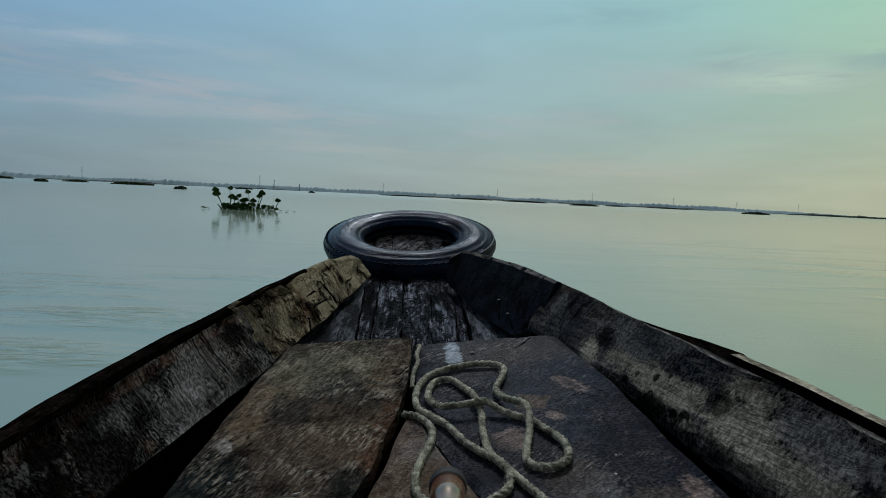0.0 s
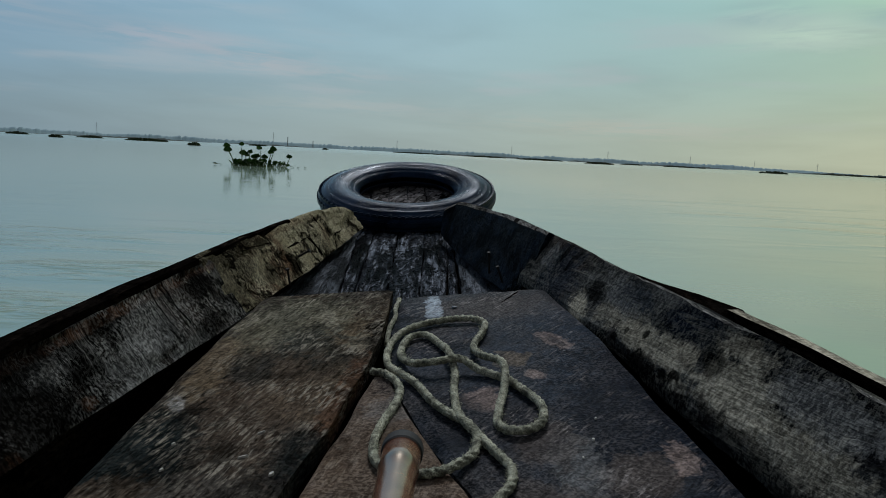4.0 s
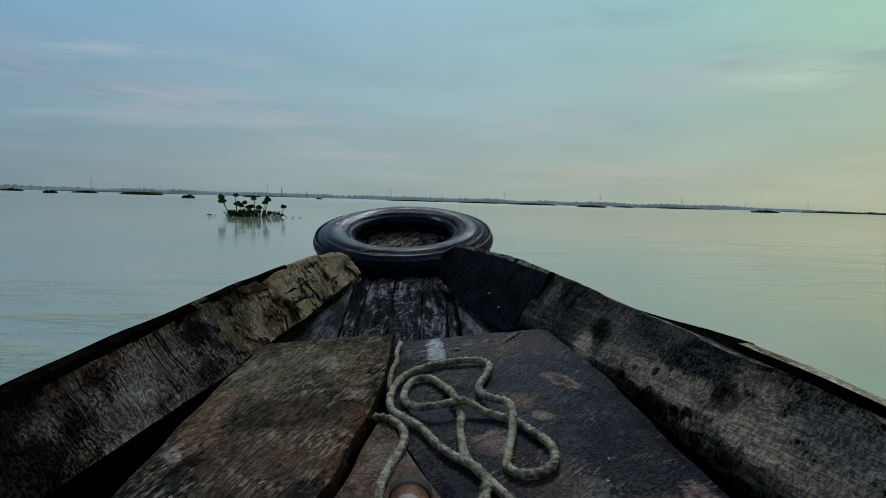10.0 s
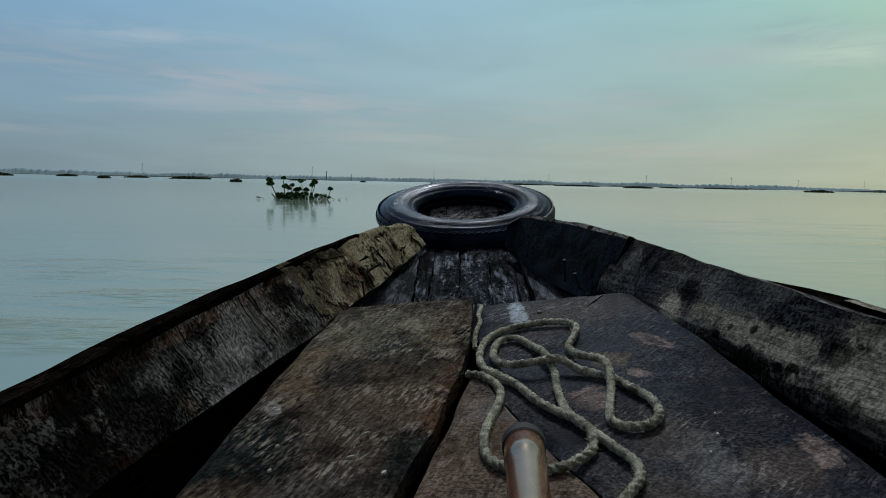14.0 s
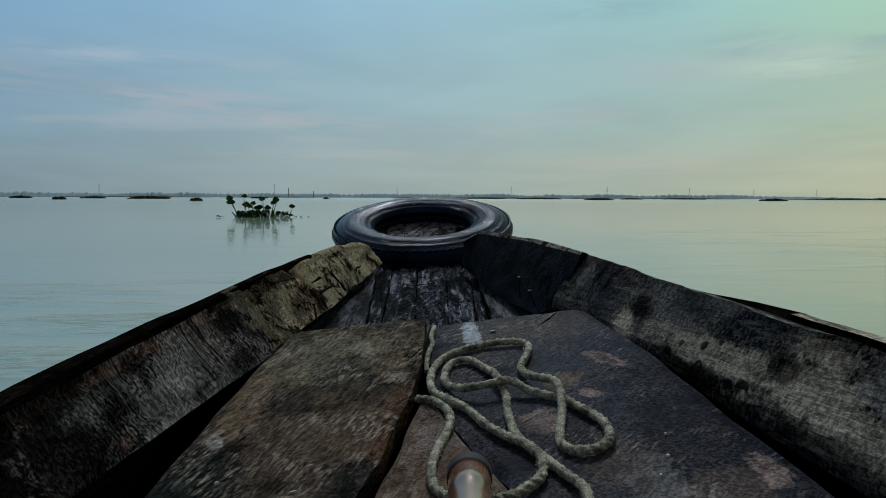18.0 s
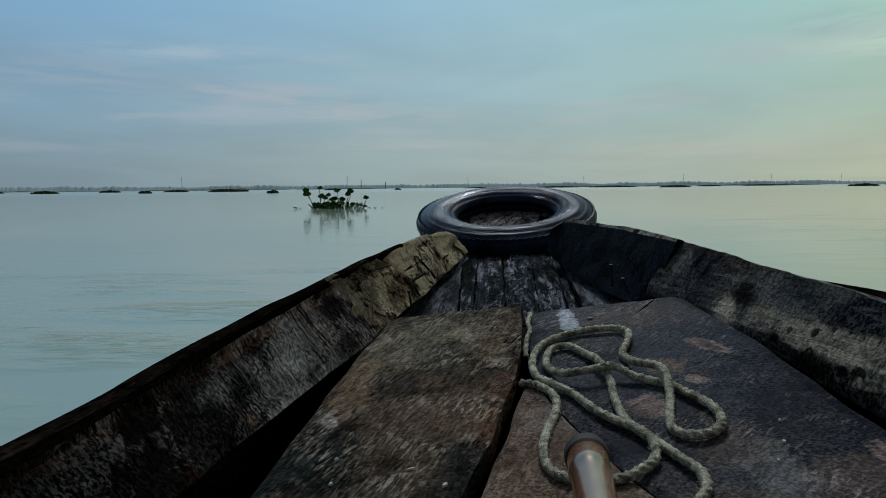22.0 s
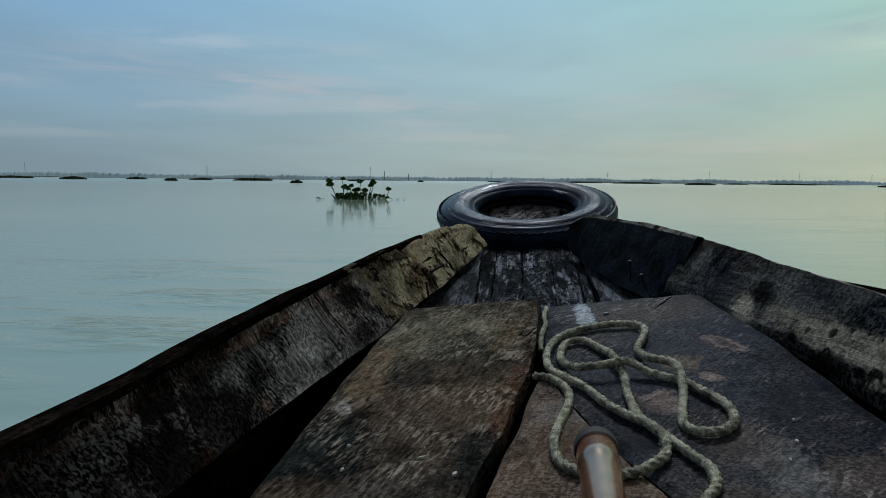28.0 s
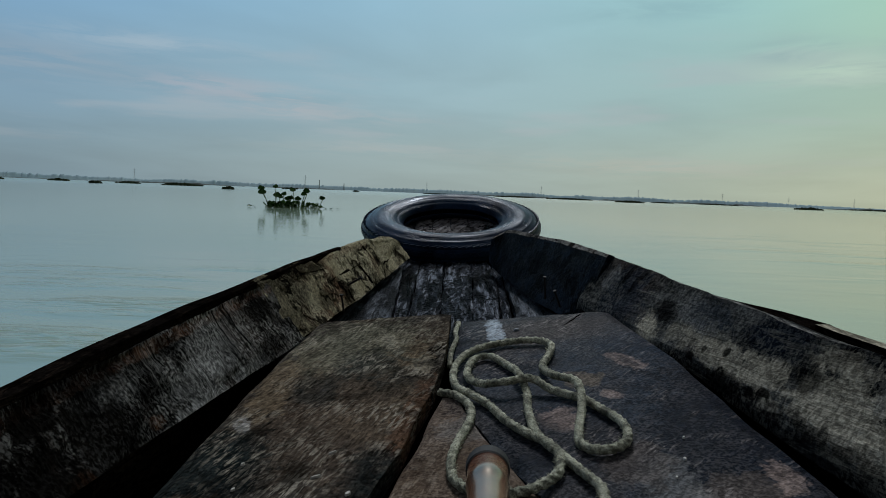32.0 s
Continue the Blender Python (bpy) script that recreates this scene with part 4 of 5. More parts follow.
on_boat("bow_plank", board(between(F2, F3, 0, 0.34), 1.10, 2.55, 70, floor_z, 0.02, 0.0, 23.0, 0.004, 8), WOOD_FLOOR)
on_boat("bow_plank", board(between(F2, F3, 0.34, 0.7), 1.10, 2.55, 70, floor_z, 0.02, 0.002, 24.0, 0.004, 8), WOOD_FLOOR)
on_boat("bow_plank", board(between(F2, F3, 0.7, 1.0), 1.10, 2.55, 70, floor_z, 0.02, -0.001, 25.0, 0.004, 8), WOOD_FLOOR)
on_boat("bow_plank", board(between(F3, F5), 1.10, 2.5, 50, floor_z, 0.02, -0.006, 27.0, 0.004, 6), WOOD_FLOOR)
on_boat("bow_plank", board(between(F5, F4), 1.10, 2.5, 50, floor_z, 0.02, 0.006, 26.0, 0.001, 6), WOOD_STRIP, "grey bow plank")
# added dark sheet that blacks out the gaps between the bow planks
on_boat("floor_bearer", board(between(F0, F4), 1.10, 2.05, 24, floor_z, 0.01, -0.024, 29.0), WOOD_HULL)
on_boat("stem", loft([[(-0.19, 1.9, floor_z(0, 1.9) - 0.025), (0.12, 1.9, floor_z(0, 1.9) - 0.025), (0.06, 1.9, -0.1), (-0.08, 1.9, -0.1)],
                      [(-0.24, 2.3, floor_z(0, 2.3) - 0.030), (0.15, 2.3, floor_z(0, 2.3) - 0.025), (0.0, 2.3, 0.1), (-0.04, 2.3, 0.1)],
                      [(-0.19, 2.5, floor_z(0, 2.5) - 0.030), (0.10, 2.5, floor_z(0, 2.56) - 0.025), (0.0, 2.5, 0.3), (-0.08, 2.5, 0.3)]]), WOOD_HULL)


# short boards across the stem head, seen through the tyre
for k in range(6):
    x0, x1 = -0.215 + k * 0.058, -0.215 + (k + 1) * 0.058 - 0.003
    on_boat("stem_board", board([(2.05, x0 + 0.02, x1 + 0.02), (2.55, x0 - 0.02, x1 - 0.02)], 2.06, 2.50, 24, floor_z, 0.006, 0.0075 + 0.002 * (k % 2), 61.0 + k, 0.003, 6), WOOD_STEM)


# ---------------- tyre on the bow ----------------
def tyre():
    base = empty("tyre", (-0.045, 2.29, 0.402), "black worn car tyre lying flat on the bow", "tyre")
    base.rotation_euler = (radians(15.5), radians(-2.0), 0)
    base.scale = (0.965, 0.965, 0.62)
    prof = []
    # section of the carcass, from inner bead over the upper wall, tread, lower wall
    outer = [(math.cos(a), math.sin(a)) for a in (radians(d) for d in range(170, -171, -5))]
    for cx, cz in outer:
        rr, zz = 0.217 + 0.067 * cx, 0.060 * cz
        if abs(cx) < 0.28 and cz > 0:
            zz += 0.0022          # raised band on the wall
        if cz > 0 and (0.42 < cx < 0.52 or 0.66 < cx < 0.74 or 0.82 < cx < 0.88 or -0.72 < cx < -0.62):
            zz, rr = zz - 0.0022, rr - 0.0012 * cx          # grooves round the wall
        prof.append((rr, zz))
    for d in range(-160, 161, 20):
        prof.append((0.217 + 0.057 * math.cos(radians(d)), 0.050 * math.sin(radians(d))))
    bm = bmesh.new()
    N = 128
    rows = []
    for i in range(N):
        a = 2 * math.pi * i / N
        rows.append([bm.verts.new(((r + 0.0015 * noise.noise(Vector((a * 3, z * 30, 1)))) * math.cos(a), r * math.sin(a), z + 0.064 + 0.002 * noise.noise(Vector((math.cos(a) * 3, math.sin(a) * 3, 7))))) for r, z in prof])
    n = len(prof)
    for i in range(N):
        for k in range(n):
            bm.faces.new((rows[i][k], rows[i][(k + 1) % n], rows[(i + 1) % N][(k + 1) % n], rows[(i + 1) % N][k]))
    ob = part("carcass", bm, RUBBER, base, "", True)
    # tread blocks round the outside
    bm = bmesh.new()
    M = 84
    for i in range(M):
        a = 2 * math.pi * i / M
        for zz, off in ((-0.026, 0.0), (0.0, 0.5), (0.026, 0.0)):
            aa = a + off * 2 * math.pi / M
            rr = 0.2828 - abs(zz) * 0.25
            mtx = Matrix.Rotation(aa, 4, "Z") @ Matrix.Translation((rr, 0, zz + 0.064)) @ Matrix.Rotation(0.35 * (1 if zz >= 0 else -1), 4, "X") @ Matrix.Diagonal((0.0045, 0.018, 0.022, 1))
            bmesh.ops.create_cube(bm, size=1.0, matrix=mtx)
    part("tread", bm, RUBBER, base)
    return base


tyre()


# ---------------- rope ----------------
def sweep(points, radius, strands, twist, sides, sub=10, fray=0.0, flat=1.0):
    """A laid rope along a smooth path."""
    pts = [Vector(p) for p in points]
    path = []
    for i in range(len(pts) - 1):
        p0, p1, p2, p3 = pts[max(i - 1, 0)], pts[i], pts[i + 1], pts[min(i + 2, len(pts) - 1)]
        for k in range(sub):
            t = k / sub
            path.append(0.5 * ((2 * p1) + (p2 - p0) * t + (2 * p0 - 5 * p1 + 4 * p2 - p3) * t * t + (3 * p1 - p0 - 3 * p2 + p3) * t ** 3))
    path.append(pts[-1])
    rings, run = [], 0.0
    for i, p in enumerate(path):
        d = (path[min(i + 1, len(path) - 1)] - path[max(i - 1, 0)]).normalized()
        if i:
            run += (p - path[i - 1]).length
        side = d.cross(Vector((0, 0, 1))).normalized()
        up = side.cross(d)
        ring = []
        for k in range(sides):
            a = 2 * math.pi * k / sides
            r = radius * (0.70 + 0.34 * abs(math.cos((a + run * twist) * strands / 2)))
            r *= 1 + 0.10 * noise.noise(Vector((p.x * 40, p.y * 40, k * 0.5))) + 0.20 * noise.noise(Vector((p.x * 230, p.y * 230, k * 0.9)))
            ring.append(p + side * (r * math.cos(a)) + up * (r * math.sin(a) * flat))
        rings.append(ring)
    return loft(rings)


ROPE_LINE = [(-0.021, 0.852), (-0.002, 0.840), (0.014, 0.807), (0.015, 0.768), (0.005, 0.730), (-0.002, 0.692), (0.000, 0.655), (0.013, 0.633), (0.033, 0.621), (0.057, 0.620),
             (0.076, 0.629), (0.092, 0.646), (0.097, 0.677), (0.088, 0.705), (0.070, 0.729), (0.053, 0.759), (0.034, 0.807), (0.014, 0.836), (-0.002, 0.866), (-0.006, 0.913),
             (0.004, 0.962), (0.027, 0.992), (0.065, 1.005), (0.102, 1.002), (0.120, 0.979), (0.114, 0.941), (0.102, 0.901), (0.109, 0.853), (0.131, 0.819), (0.131, 0.776)]
ROPE_LINE += [(0.121, 0.724), (0.119, 0.695), (0.134, 0.681), (0.153, 0.684), (0.164, 0.703), (0.164, 0.734), (0.148, 0.772), (0.136, 0.797), (0.105, 0.825), (0.083, 0.843),
              (0.052, 0.840), (0.024, 0.859), (0.011, 0.899), (0.018, 0.947), (0.040, 0.957), (0.061, 0.917), (0.071, 0.873), (0.078, 0.828), (0.076, 0.782), (0.080, 0.727),
              (0.097, 0.682), (0.114, 0.642), (0.124, 0.617), (0.123, 0.595), (0.113, 0.576), (0.09, 0.55), (0.05, 0.53), (0.04, 0.50)]
OVER = {17: 0.002, 27: 0.008, 28: 0.011, 29: 0.006, 38: 0.002, 39: 0.010, 40: 0.010, 41: 0.004, 46: 0.006, 47: 0.0, 8: 0.0}
rope_pts = [(x, y, deck_z(x, y) + 0.0 + OVER.get(i, 0.0)) for i, (x, y) in enumerate(ROPE_LINE)]
rope = part("mooring_rope", sweep(rope_pts, 0.0047, 3, 210, 18, 18), ROPE, None, "", True)
tagged(rope, "pale weathered fibre rope lying in loose loops on deck", "rope")
short = part("rope_end", sweep([(-0.006, 1.128, 0.338), (-0.003, 1.112, 0.341), (-0.007, 1.085, 0.333), (-0.005, 1.055, 0.328), (-0.011, 1.02, 0.319), (-0.012, 0.985, 0.305)], 0.0036, 2, 260, 16, 14), ROPE, None, "", True)
tagged(short, "pale rope end jammed between two deck boards", "rope")


# ---------------- bamboo pole ----------------
def pole():
    base = empty("bamboo_pole", (0.028, 0.592, 0.3165), "polished reddish-brown bamboo pole with dark iron ferrule on deck", "pole")

    def tube(rows):
        return loft([[((0.59 - y) * -0.03 + r * math.cos(2 * math.pi * k / 32), y - 0.59, (0.59 - y) * 0.02 + r * math.sin(2 * math.pi * k / 32)) for k in range(32)] for y, r in rows])

    part("cane", tube(((0.588, 0.0164), (0.556, 0.0162), (0.551, 0.0166), (0.546, 0.0156), (0.53, 0.0150), (0.44, 0.0146), (0.436, 0.0154), (0.432, 0.0146), (0.20, 0.0146), (-0.3, 0.0146))), BAMBOO, base, "", True)
    part("ferrule", tube(((0.582, 0.0165), (0.584, 0.0176), (0.596, 0.0180), (0.598, 0.0160), (0.592, 0.0148))), IRON, base, "dark iron ferrule")


pole()


# ---------------- small things on the boat ----------------
def nail(at, tip, r, name="nail", label="bent black iron nail"):
    a, b = Vector(at), Vector(tip)
    d = (b - a).normalized()
    s1 = d.orthogonal().normalized()
    s2 = d.cross(s1)
    bm = loft([[p + (s1 * math.cos(k * math.pi / 4) + s2 * math.sin(k * math.pi / 4)) * q for k in range(8)] for p, q in ((a, r), (a.lerp(b, 0.9), r * 0.9), (a.lerp(b, 0.92), r * 1.9), (b, r * 1.7))])
    on_boat(name, bm, IRON, label, False, cheek_left if at[0] < 0 else cheek_right)


def chip(x, y, sx, sy, turn, mat, name, label, lift=0.0005, thick=0.002, level=deck_z):
    bm = bmesh.new()
    n = 9
    ring = []
    for k in range(n):
        a = 2 * math.pi * k / n
        r = 1 + 0.25 * noise.noise(Vector((x * 90 + k, y * 70, 3)))
        px, py = sx * r * math.cos(a), sy * r * math.sin(a)
        ring.append((x + px * math.cos(turn) - py * math.sin(turn), y + px * math.sin(turn) + py * math.cos(turn)))
    lo = [bm.verts.new((px, py, level(px, py) + lift)) for px, py in ring]
    hi = [bm.verts.new((x + (px - x) * 0.8, y + (py - y) * 0.8, level(px, py) + lift + thick)) for px, py in ring]
    for k in range(n):
        bm.faces.new((lo[k], lo[(k + 1) % n], hi[(k + 1) % n], hi[k]))
    bm.faces.new(hi)
    bm.faces.new(lo[::-1])
    return tagged(part(name, bm, mat), label, "debris")


def split(a, b, w, parent):
    """A thin dark split in the deck from a to b."""
    rows = []
    for i in range(13):
        f = i / 12
        x = a[0] + f * (b[0] - a[0]) + 0.0015 * noise.noise(Vector((f * 6, a[0] * 50, 1)))
        y = a[1] + f * (b[1] - a[1])
        k = w * (0.3 + math.sin(math.pi * min(max(f, 0.05), 0.95)))
        z = deck_z(x, y) - 0.0052
        rows.append([(x - k, y, z), (x, y, z + 0.0006), (x + k, y, z), (x, y, z - 0.004)])
    on_boat("crack", loft(rows), WOOD_HULL, "", False, parent)


split((0.150, 1.072), (0.180, 1.118), 0.00022, wet_board)
nail((-0.222, 1.43, 0.352), (-0.196, 1.425, 0.368), 0.0022)
nail((-0.208, 1.30, 0.318), (-0.212, 1.29, 0.352), 0.0020)
nail((0.152, 1.36, 0.350), (0.148, 1.35, 0.392), 0.0018)
nail((0.172, 1.30, 0.345), (0.160, 1.29, 0.375), 0.0018)
on_boat("bolt_head", loft([[(0.081 + r * math.cos(k * math.pi / 6), 1.068 + r * 0.8 * math.sin(k * math.pi / 6), deck_z(0.081, 1.068) + z) for k in range(12)] for r, z in ((0.0042, -0.0075), (0.0044, -0.0045), (0.0034, -0.003), (0.0016, -0.0025))]), PAINT, "pale worn bolt head", False, wet_board)
for k, (cx, cy, sx, sy, tn) in enumerate(((-0.204, 0.703, 0.004, 0.003, 0.3), (-0.198, 0.655, 0.0045, 0.003, 0.8), (-0.125, 0.665, 0.010, 0.002, 0.2), (-0.118, 0.71, 0.008, 0.0015, 0.5), (-0.09, 0.63, 0.006, 0.004, 1.0))):
    chip(cx, cy, sx * 0.55, sy * 0.55, tn, FLECK, "wood_chip" if sx > sy * 2 else "paint_fleck", "small pale fleck stuck to the brown deck board", 0.0062)
for cx, cy, sx in ((0.205, 0.66, 0.0022), (0.215, 0.70, 0.0015), (0.19, 0.63, 0.0018)):
    chip(cx, cy, sx, sx * 0.6, cx * 9, FLECK, "paint_fleck", "small pale fleck on the dark damp deck board", -0.0058)


def on_face(table, y, f, out):
    bx, bz, tx, tz = lerp(table, y)
    sgn = 1 if bx < 0 else -1
    return Vector((bx + f * (tx - bx) + sgn * out * 0.83, y, bz + f * (tz - bz) + out * 0.55))


def scar(table, a, b, w, name="crack", shift=0.0, rag=1.0):
    """A dark split in a gunwale face from a to b (each y, height), w wide in the middle."""
    bm = bmesh.new()
    rows = []
    n = 16
    for i in range(n + 1):
        f = i / n
        y, h = a[0] + f * (b[0] - a[0]), a[1] + f * (b[1] - a[1])
        p = on_face(table, y, h, 0.0012) + Vector((shift, 0, 0))
        d = on_face(table, b[0], b[1], 0) - on_face(table, a[0], a[1], 0)
        nrm = on_face(table, y, h, 1.0) - on_face(table, y, h, 0.0)
        side = d.cross(nrm).normalized()
        ww = w * (0.25 + 0.75 * math.sin(math.pi * min(max(f, 0.06), 0.94))) * (0.75 + 0.9 * rag * noise.noise(Vector((f * 9, a[0] * 20, b[1]))))
        jit = side * (rag * (w * 0.7 + 0.0032) * (noise.noise(Vector((f * 4 + a[0] * 31, b[0] * 17, 2))) + 0.4 * noise.noise(Vector((f * 13 + a[0] * 31, b[0] * 17, 5)))))
        rows.append([bm.verts.new(p + jit + side * ww), bm.verts.new(p + jit + nrm.normalized() * 0.0008), bm.verts.new(p + jit - side * ww), bm.verts.new(p + jit - nrm.normalized() * 0.004)])
    for p, q in zip(rows, rows[1:]):
        for k in range(4):
            bm.faces.new((p[k], p[(k + 1) % 4], q[(k + 1) % 4], q[k]))
    bm.faces.new(rows[0])
    bm.faces.new(rows[-1][::-1])
    on_boat(name, bm, WOOD_HULL, "", False, cheek_left)


for a, b, w in (((1.36, 0.55), (1.56, 0.60), 0.0075), ((1.551, 0.57), (1.565, 0.10), 0.0018), ((1.412, 0.40), (1.402, 0.0), 0.0016), ((1.697, 0.33), (1.775, 0.36), 0.0060), ((1.238, 0.86), (1.37, 0.80), 0.0026), ((1.64, 0.95), (1.655, 0.45), 0.0008)):
    scar(LEFT, a, b, w * 0.30, "crack", -0.006)
def frays(n):
    """Loose fibres standing off the rope."""
    rng = random.Random(3)
    bm = bmesh.new()
    for _ in range(n):
        i = rng.randrange(len(rope_pts) - 1)
        f = rng.random()
        p = Vector(rope_pts[i]).lerp(Vector(rope_pts[i + 1]), f)
        a, up = rng.uniform(0, 6.28), rng.uniform(-0.2, 1.0)
        d = Vector((math.cos(a), math.sin(a), up)).normalized()
        q = p + d * rng.uniform(0.0058, 0.0088)
        w = d.orthogonal().normalized() * 0.0004
        p = p + d * 0.0042
        vs = [bm.verts.new(p + w), bm.verts.new(p - w), bm.verts.new(q)]
        bm.faces.new(vs)
    ob = part("fray", bm, ROPE, rope)
    tagged(ob, kind="stuff")


frays(2600)


# ---------------- far shore ----------------
def polar(az, dist, z=0.0):
    return Vector((dist * math.sin(radians(az)), dist * math.cos(radians(az)), z))


def far_bank():
    """Low hazy treeline along the horizon, uneven on top."""
    bm = bmesh.new()
    rng = random.Random(5)
    prev = None
    az = -75.0
    while az < 75.0:
        d = 1900 + 250 * noise.noise(Vector((az * 0.03, 1, 0)))
        h = 9.0 + 5.0 * noise.noise(Vector((az * 0.35, 2, 0))) + 4.5 * abs(noise.noise(Vector((az * 2.1, 4, 0)))) + 2.5 * noise.noise(Vector((az * 7.0, 6, 0)))
        h *= 1.0 if az < 22 else max(0.25, 1 - (az - 22) / 12)
        cur = [bm.verts.new(polar(az, d - 20, 0)), bm.verts.new(polar(az, d - 5, max(h, 1.5) * 0.75)), bm.verts.new(polar(az, d + 8, max(h, 1.5))), bm.verts.new(polar(az, d + 40, 0))]
        if prev:
            for k in range(3):
                bm.faces.new((prev[k], cur[k], cur[k + 1], prev[k + 1]))
        prev = cur
        az += 0.07
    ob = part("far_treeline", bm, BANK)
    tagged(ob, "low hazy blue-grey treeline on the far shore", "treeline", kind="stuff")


far_bank()


def reed_fringe(az0, az1, dist, height, seed):
    """A long low fringe of reeds and weed in front of the far bank."""
    bm = bmesh.new()
    prev, n = None, int((az1 - az0) / 0.06)
    for i, az in enumerate(steps(az0, az1, n)):
        d = dist * (1 + 0.05 * noise.noise(Vector((az * 0.2, seed, 0))))
        h = height * (0.75 + 0.5 * noise.noise(Vector((az * 1.3, seed, 3))) + 0.35 * noise.noise(Vector((az * 8.0, seed, 5)))) * min(1.0, 4 * (i + 0.3) / n, 4 * (n - i + 0.3) / n)
        h = max(h, 0.15 * height)
        cur = [bm.verts.new(polar(az, d - 6, -0.1)), bm.verts.new(polar(az, d - 2, h * 0.8)), bm.verts.new(polar(az, d + 1, h)), bm.verts.new(polar(az, d + 8, -0.1))]
        if prev:
            for k in range(3):
                bm.faces.new((prev[k], cur[k], cur[k + 1], prev[k + 1]))
        prev = cur
    tagged(part("reed_fringe", bm, REEDS), "long low fringe of dark reeds along the far shore", "reeds", "reed fringes on the far shore", "stuff")


for i, (a0, a1, d, h) in enumerate(((-75, -27.5, 900, 2.2), (-28.0, -17.0, 820, 2.0), (-16.5, -9.5, 950, 1.6), (-2.0, 8.5, 620, 1.6), (9.5, 13.5, 700, 1.4), (14.0, 22.0, 760, 1.5), (24.5, 40.0, 680, 1.9), (42.0, 75.0, 800, 2.2))):
    reed_fringe(a0, a1, d, h, 3.7 * i)


def pylon(az, dist, height):
    at = polar(az, dist)
    base = empty("power_pylon", at, "hazy grey steel lattice power pylon on the shore", "pylon", "pylons on the far shore")
    w, t = height * 0.06, height * 0.0045
    bm = bmesh.new()

    def strut(a, b, th=t):
        a, b = Vector(a), Vector(b)
        mid, d = (a + b) / 2, b - a
        m = Matrix.Translation(mid) @ d.to_track_quat("Z", "Y").to_matrix().to_4x4() @ Matrix.Diagonal((th, th, d.length, 1))
        bmesh.ops.create_cube(bm, size=1, matrix=m)

    for sx in (-1, 1):
        for sy in (-1, 1):
            strut((sx * w, sy * w, 0), (sx * w * 0.15, sy * w * 0.15, height))
    for i in range(7):
        f, g = i / 7, (i + 1) / 7
        a, b = w * (1 - 0.85 * f), w * (1 - 0.85 * g)
        for sy in (-1, 1):
            strut((-a, sy * a, f * height), (b, sy * b, g * height), t * 0.7)
            strut((a, sy * a, f * height), (-b, sy * b, g * height), t * 0.7)
    part("lattice", bm, MAST, base)
    for f, s in ((0.70, 0.16), (0.82, 0.13), (0.93, 0.10)):
        bm = bmesh.new()
        bmesh.ops.create_cube(bm, size=1, matrix=Matrix.Translation((0, 0, f * height)) @ Matrix.Diagonal((s * height * 2, t, t, 1)))
        part("crossarm", bm, MAST, base)


for az, dist, h in ((-36.5, 2150, 44), (-24.7, 2000, 42), (-12.58, 1800, 40), (-3.25, 2000, 38), (5.61, 2100, 40), (12.87, 2300, 44), (18.81, 2500, 44), (23.19, 2600, 40), (27.22, 2700, 42)):
    pylon(az, dist, h * 0.8)


def chimney(az, dist, height, r):
    base = empty("brick_chimney", polar(az, dist), "dark tapering brick kiln chimney on the far shore", "chimney", "chimneys on the far shore")
    part("shaft", loft([[(q * math.cos(k * math.pi / 6), q * math.sin(k * math.pi / 6), z) for k in range(12)] for z, q in ((0, r), (height * 0.93, r * 0.62))]), BRICKWORK, base)
    part("rim", loft([[(q * math.cos(k * math.pi / 6), q * math.sin(k * math.pi / 6), z) for k in range(12)] for z, q in ((height * 0.93, r * 0.75), (height, r * 0.72))]), BRICKWORK, base)


chimney(-11.52, 1800, 22, 1.3)
chimney(-9.64, 1800, 16, 1.3)


# ---------------- floating weed ----------------
def weed_patch(x0, y0, length, depth, height, seed, name="weed_raft"):
    """A low raft of leaves on the water: many small upright tufts."""
    rng = random.Random(seed)
    bm = bmesh.new()
    n = int(60 + length * 14)
    n = min(n, 420)
    for _ in range(n):
        u, v = rng.uniform(-1, 1), rng.uniform(-1, 1)
        if u * u + v * v > 1:
            continue
        px, py = u * length / 2, v * depth / 2
        s = height * rng.uniform(0.35, 1.0) * (1 - 0.5 * u * u)
        w = max(length / 40, height * 0.35) * rng.uniform(0.6, 1.4)
        a = rng.uniform(0, math.pi)
        lean = rng.uniform(-0.4, 0.4) * s
        c, q = math.cos(a) * w, math.sin(a) * w
        vs = [bm.verts.new(p) for p in ((px - c, py - q, -0.02), (px + c, py + q, -0.02), (px + c * 1.1 + lean, py + q, s * 0.7), (px + lean, py, s), (px - c * 1.1 + lean, py - q, s * 0.65), (px + q, py - c, s * 0.3), (px - q, py + c, s * 0.3))]
        bm.faces.new(vs[:5])
        bm.faces.new((vs[0], vs[5], vs[3]))
        bm.faces.new((vs[1], vs[3], vs[6]))
    ob = part(name, bm, WEED)
    ob.location = (x0, y0, 0)
    ob.rotation_euler = (0, 0, -math.atan2(x0, y0))
    tagged(ob, "dark green raft of floating water weed", "water weed", "weed rafts on the river", "stuff")
    return ob


def strip(px_az0, px_az1, dist, height, seed):
    p = polar((px_az0 + px_az1) / 2, dist)
    weed_patch(p.x, p.y, 2 * dist * math.tan(radians(px_az1 - px_az0) / 2), dist * 0.05, height, seed)


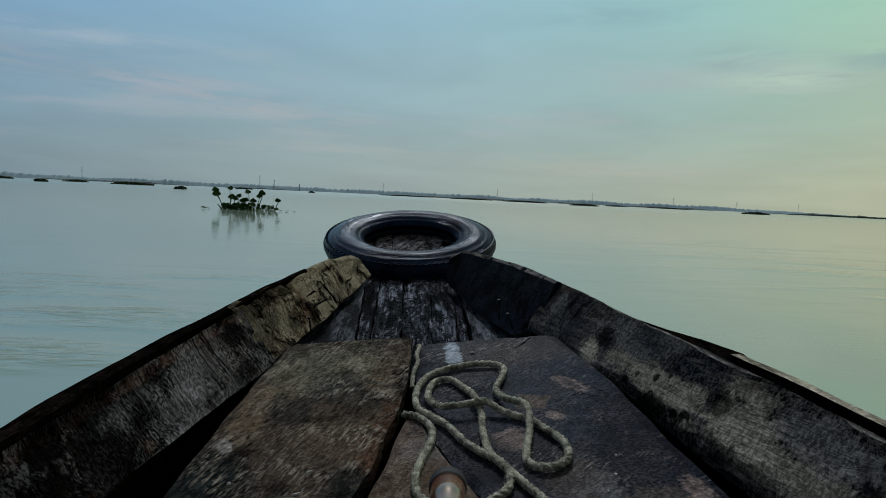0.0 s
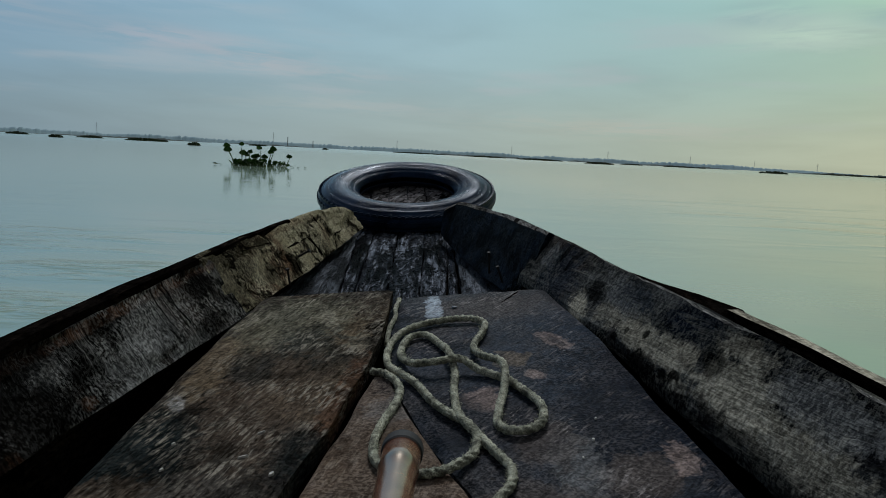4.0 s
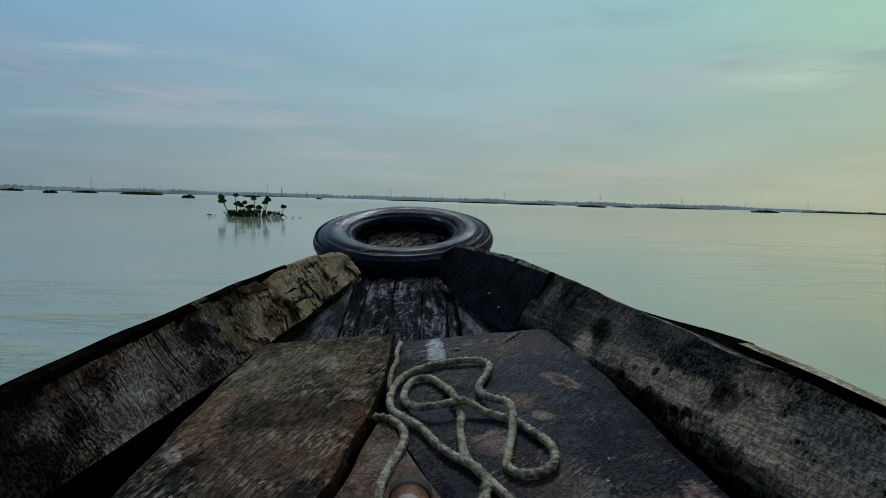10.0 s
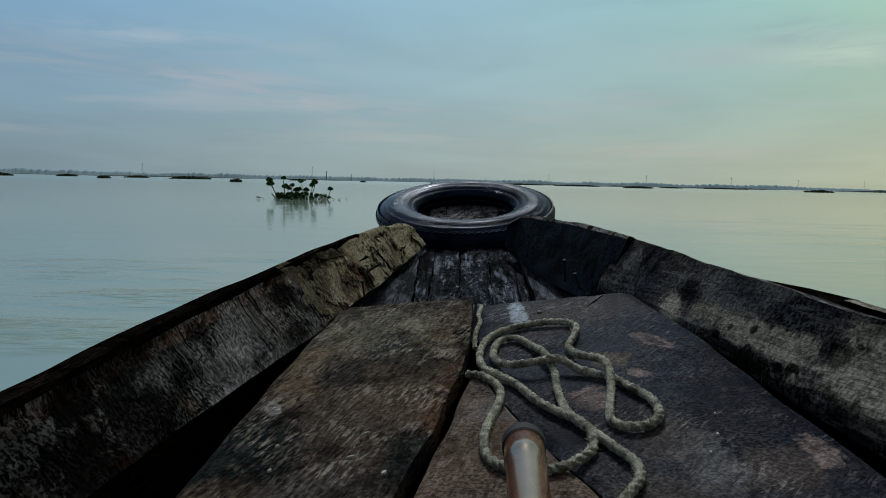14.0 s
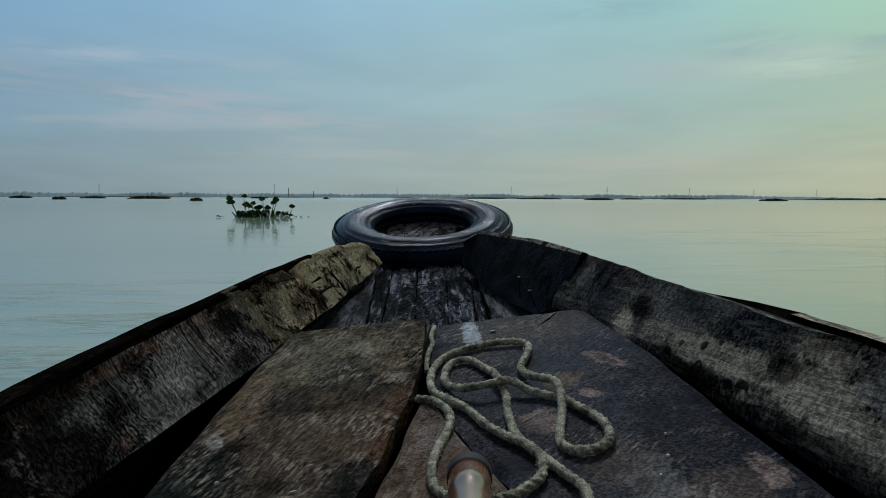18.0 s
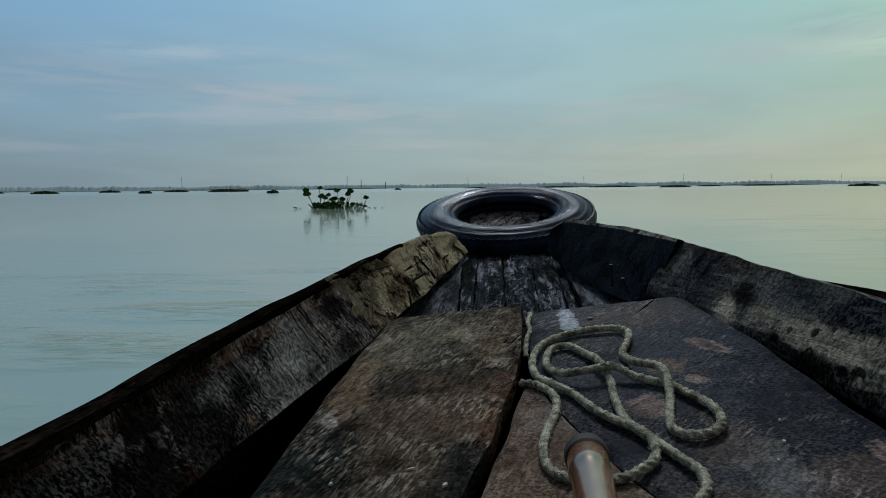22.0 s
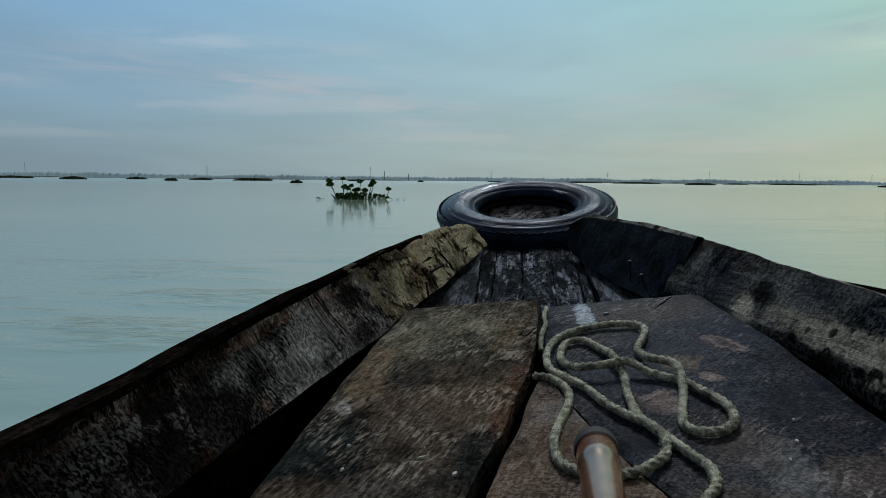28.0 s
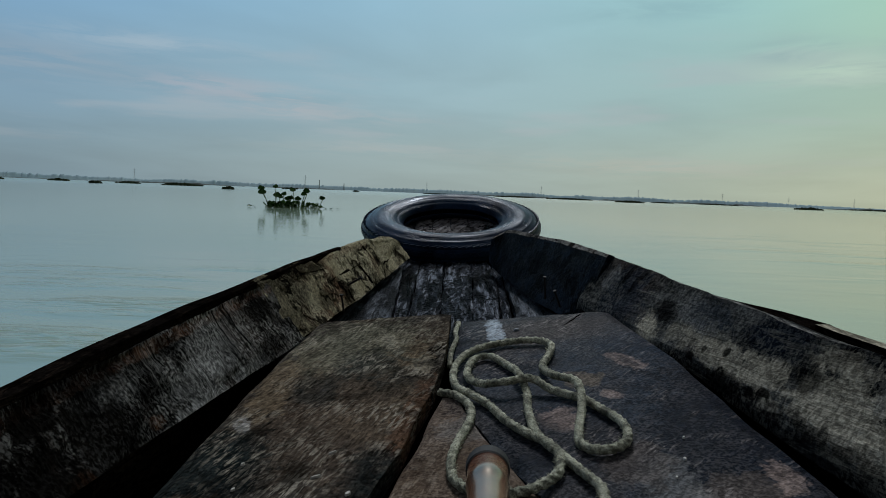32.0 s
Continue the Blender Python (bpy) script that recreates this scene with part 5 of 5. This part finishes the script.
RAFTS = [(-30.2, -28.8, 260, 0.9), (-25.9, -24.3, 240, 0.8), (-22.9, -20.1, 210, 0.9), (-18.6, -17.8, 110, 0.55), (-14.3, -13.1, 330, 0.9), (-8.9, -8.5, 260, 0.7),
         (-38.5, -36.0, 280, 0.9), (-34.4, -32.8, 190, 0.8), (6.0, 9.5, 380, 1.0), (11.2, 13.4, 240, 0.8), (13.8, 15.5, 420, 0.9), (17.0, 20.0, 520, 1.0), (23.6, 25.4, 210, 0.8),
         (26.5, 33.5, 560, 1.1), (35.5, 39.0, 420, 1.0), (2.0, 5.2, 460, 1.0), (-3.5, 0.5, 520, 1.0), (-27.6, -26.8, 150, 0.6)]
for i, (a0, a1, d, h) in enumerate(RAFTS):
    strip(a0, a1, d, h, 40 + i)


def blade(r):
    """One rounded, cupped leaf blade, its stalk end at the origin."""
    bm = bmesh.new()
    rows = []
    for i in range(7):
        f = i / 6
        w = r * 0.62 * math.sin(math.pi * min(1, 0.12 + 0.88 * f) ** 0.8) + r * 0.03
        rows.append([bm.verts.new((w * k, f * r * 1.25, 0.18 * r * (k * k) + 0.25 * r * f * f)) for k in (-1, -0.5, 0, 0.5, 1)])
    for p, q in zip(rows, rows[1:]):
        for k in range(4):
            bm.faces.new((p[k], p[k + 1], q[k + 1], q[k]))
    bmesh.ops.solidify(bm, geom=bm.faces[:], thickness=r * 0.03)
    me = bpy.data.meshes.new("leaf")
    bm.to_mesh(me)
    bm.free()
    me.materials.append(LEAF)
    me.polygons.foreach_set("use_smooth", [True] * len(me.polygons))
    return me


def hyacinth(x0, y0):
    base = empty("water_hyacinth", (x0, y0, 0), "clump of green water hyacinth with upright round leaves floating", "water plant")
    base.rotation_euler = (0, 0, -math.atan2(x0, y0))
    base.scale = (1.22, 1.1, 0.80)
    rng = random.Random(12)
    leaf = blade(0.10)
    stalks = bmesh.new()

    def stalk(a, b, r):
        a, b = Vector(a), Vector(b)
        mid = a.lerp(b, 0.5) + Vector((0, 0, 0.02))
        rows = []
        for p, q in ((a, r * 1.4), (mid, r * 1.1), (b, r * 0.7)):
            rows.append([stalks.verts.new(p + Vector((q * math.cos(k * math.pi / 3), q * math.sin(k * math.pi / 3), 0))) for k in range(6)])
        for p, q in zip(rows, rows[1:]):
            for k in range(6):
                stalks.faces.new((p[k], p[(k + 1) % 6], q[(k + 1) % 6], q[k]))

    def add_leaf(p, size, tilt, turn, roll=0.0):
        ob = new("leaf", leaf)
        ob.parent = base
        ob.matrix_basis = Matrix.Translation(p) @ Euler((tilt, roll, turn)).to_matrix().to_4x4() @ Matrix.Scale(size, 4)

    tall = [(-0.46, 0.03, 0.42, -0.62, 0.06, 0.62), (-0.30, 0.0, 0.33, -0.34, 0, 0.70), (-0.34, 0.05, 0.3, -0.30, 0, 0.40), (-0.15, 0.0, 0.4, -0.16, 0, 0.46), (-0.05, 0.06, 0.4, 0.02, 0, 0.34),
            (0.08, 0.0, 0.3, 0.06, 0, 0.60), (0.22, 0.02, 0.3, 0.30, 0, 0.48), (0.26, 0.08, 0.3, 0.36, 0, 0.56), (0.62, 0.0, 0.2, 0.70, 0, 0.36), (-0.02, -0.06, 0.3, -0.08, 0, 0.30),
            (0.10, 0.1, 0.3, 0.16, 0.1, 0.30), (-0.22, 0.1, 0.3, -0.24, 0.1, 0.36), (-0.44, 0.0, 0.4, -0.60, 0.0, 0.48)]
    for ax, ay, _, bx, by, h in tall:
        stalk((ax, ay, 0.0), (bx, by, h - 0.03), 0.008)
        add_leaf((bx, by, h - 0.05), rng.uniform(1.0, 1.5), rng.uniform(0.9, 1.5), rng.uniform(-0.9, 0.9), rng.uniform(-0.4, 0.4))
    for _ in range(95):
        u = rng.uniform(-1, 1)
        px, py = u * 0.62 + 0.06, rng.uniform(-0.3, 0.3)
        h = rng.uniform(0.02, 0.17) * (1 - 0.6 * u * u)
        stalk((px * 0.9, py * 0.8, -0.02), (px, py, h), 0.008)
        add_leaf((px, py, h), rng.uniform(0.55, 1.05), rng.uniform(0.1, 1.3), rng.uniform(0, 6.28), rng.uniform(-0.5, 0.5))
    for px, py, s, turn in ((-0.85, -0.1, 0.9, 0.4), (-0.74, -0.05, 0.5, 1.9), (0.78, 0.0, 0.7, 1.4), (0.86, -0.05, 0.6, 4.2), (1.05, -0.05, 0.45, 1.0)):
        add_leaf((px, py, 0.01), s, 0.25, turn)
    part("stalks", stalks, STALK, base)


hyacinth(-4.75, 19.6)
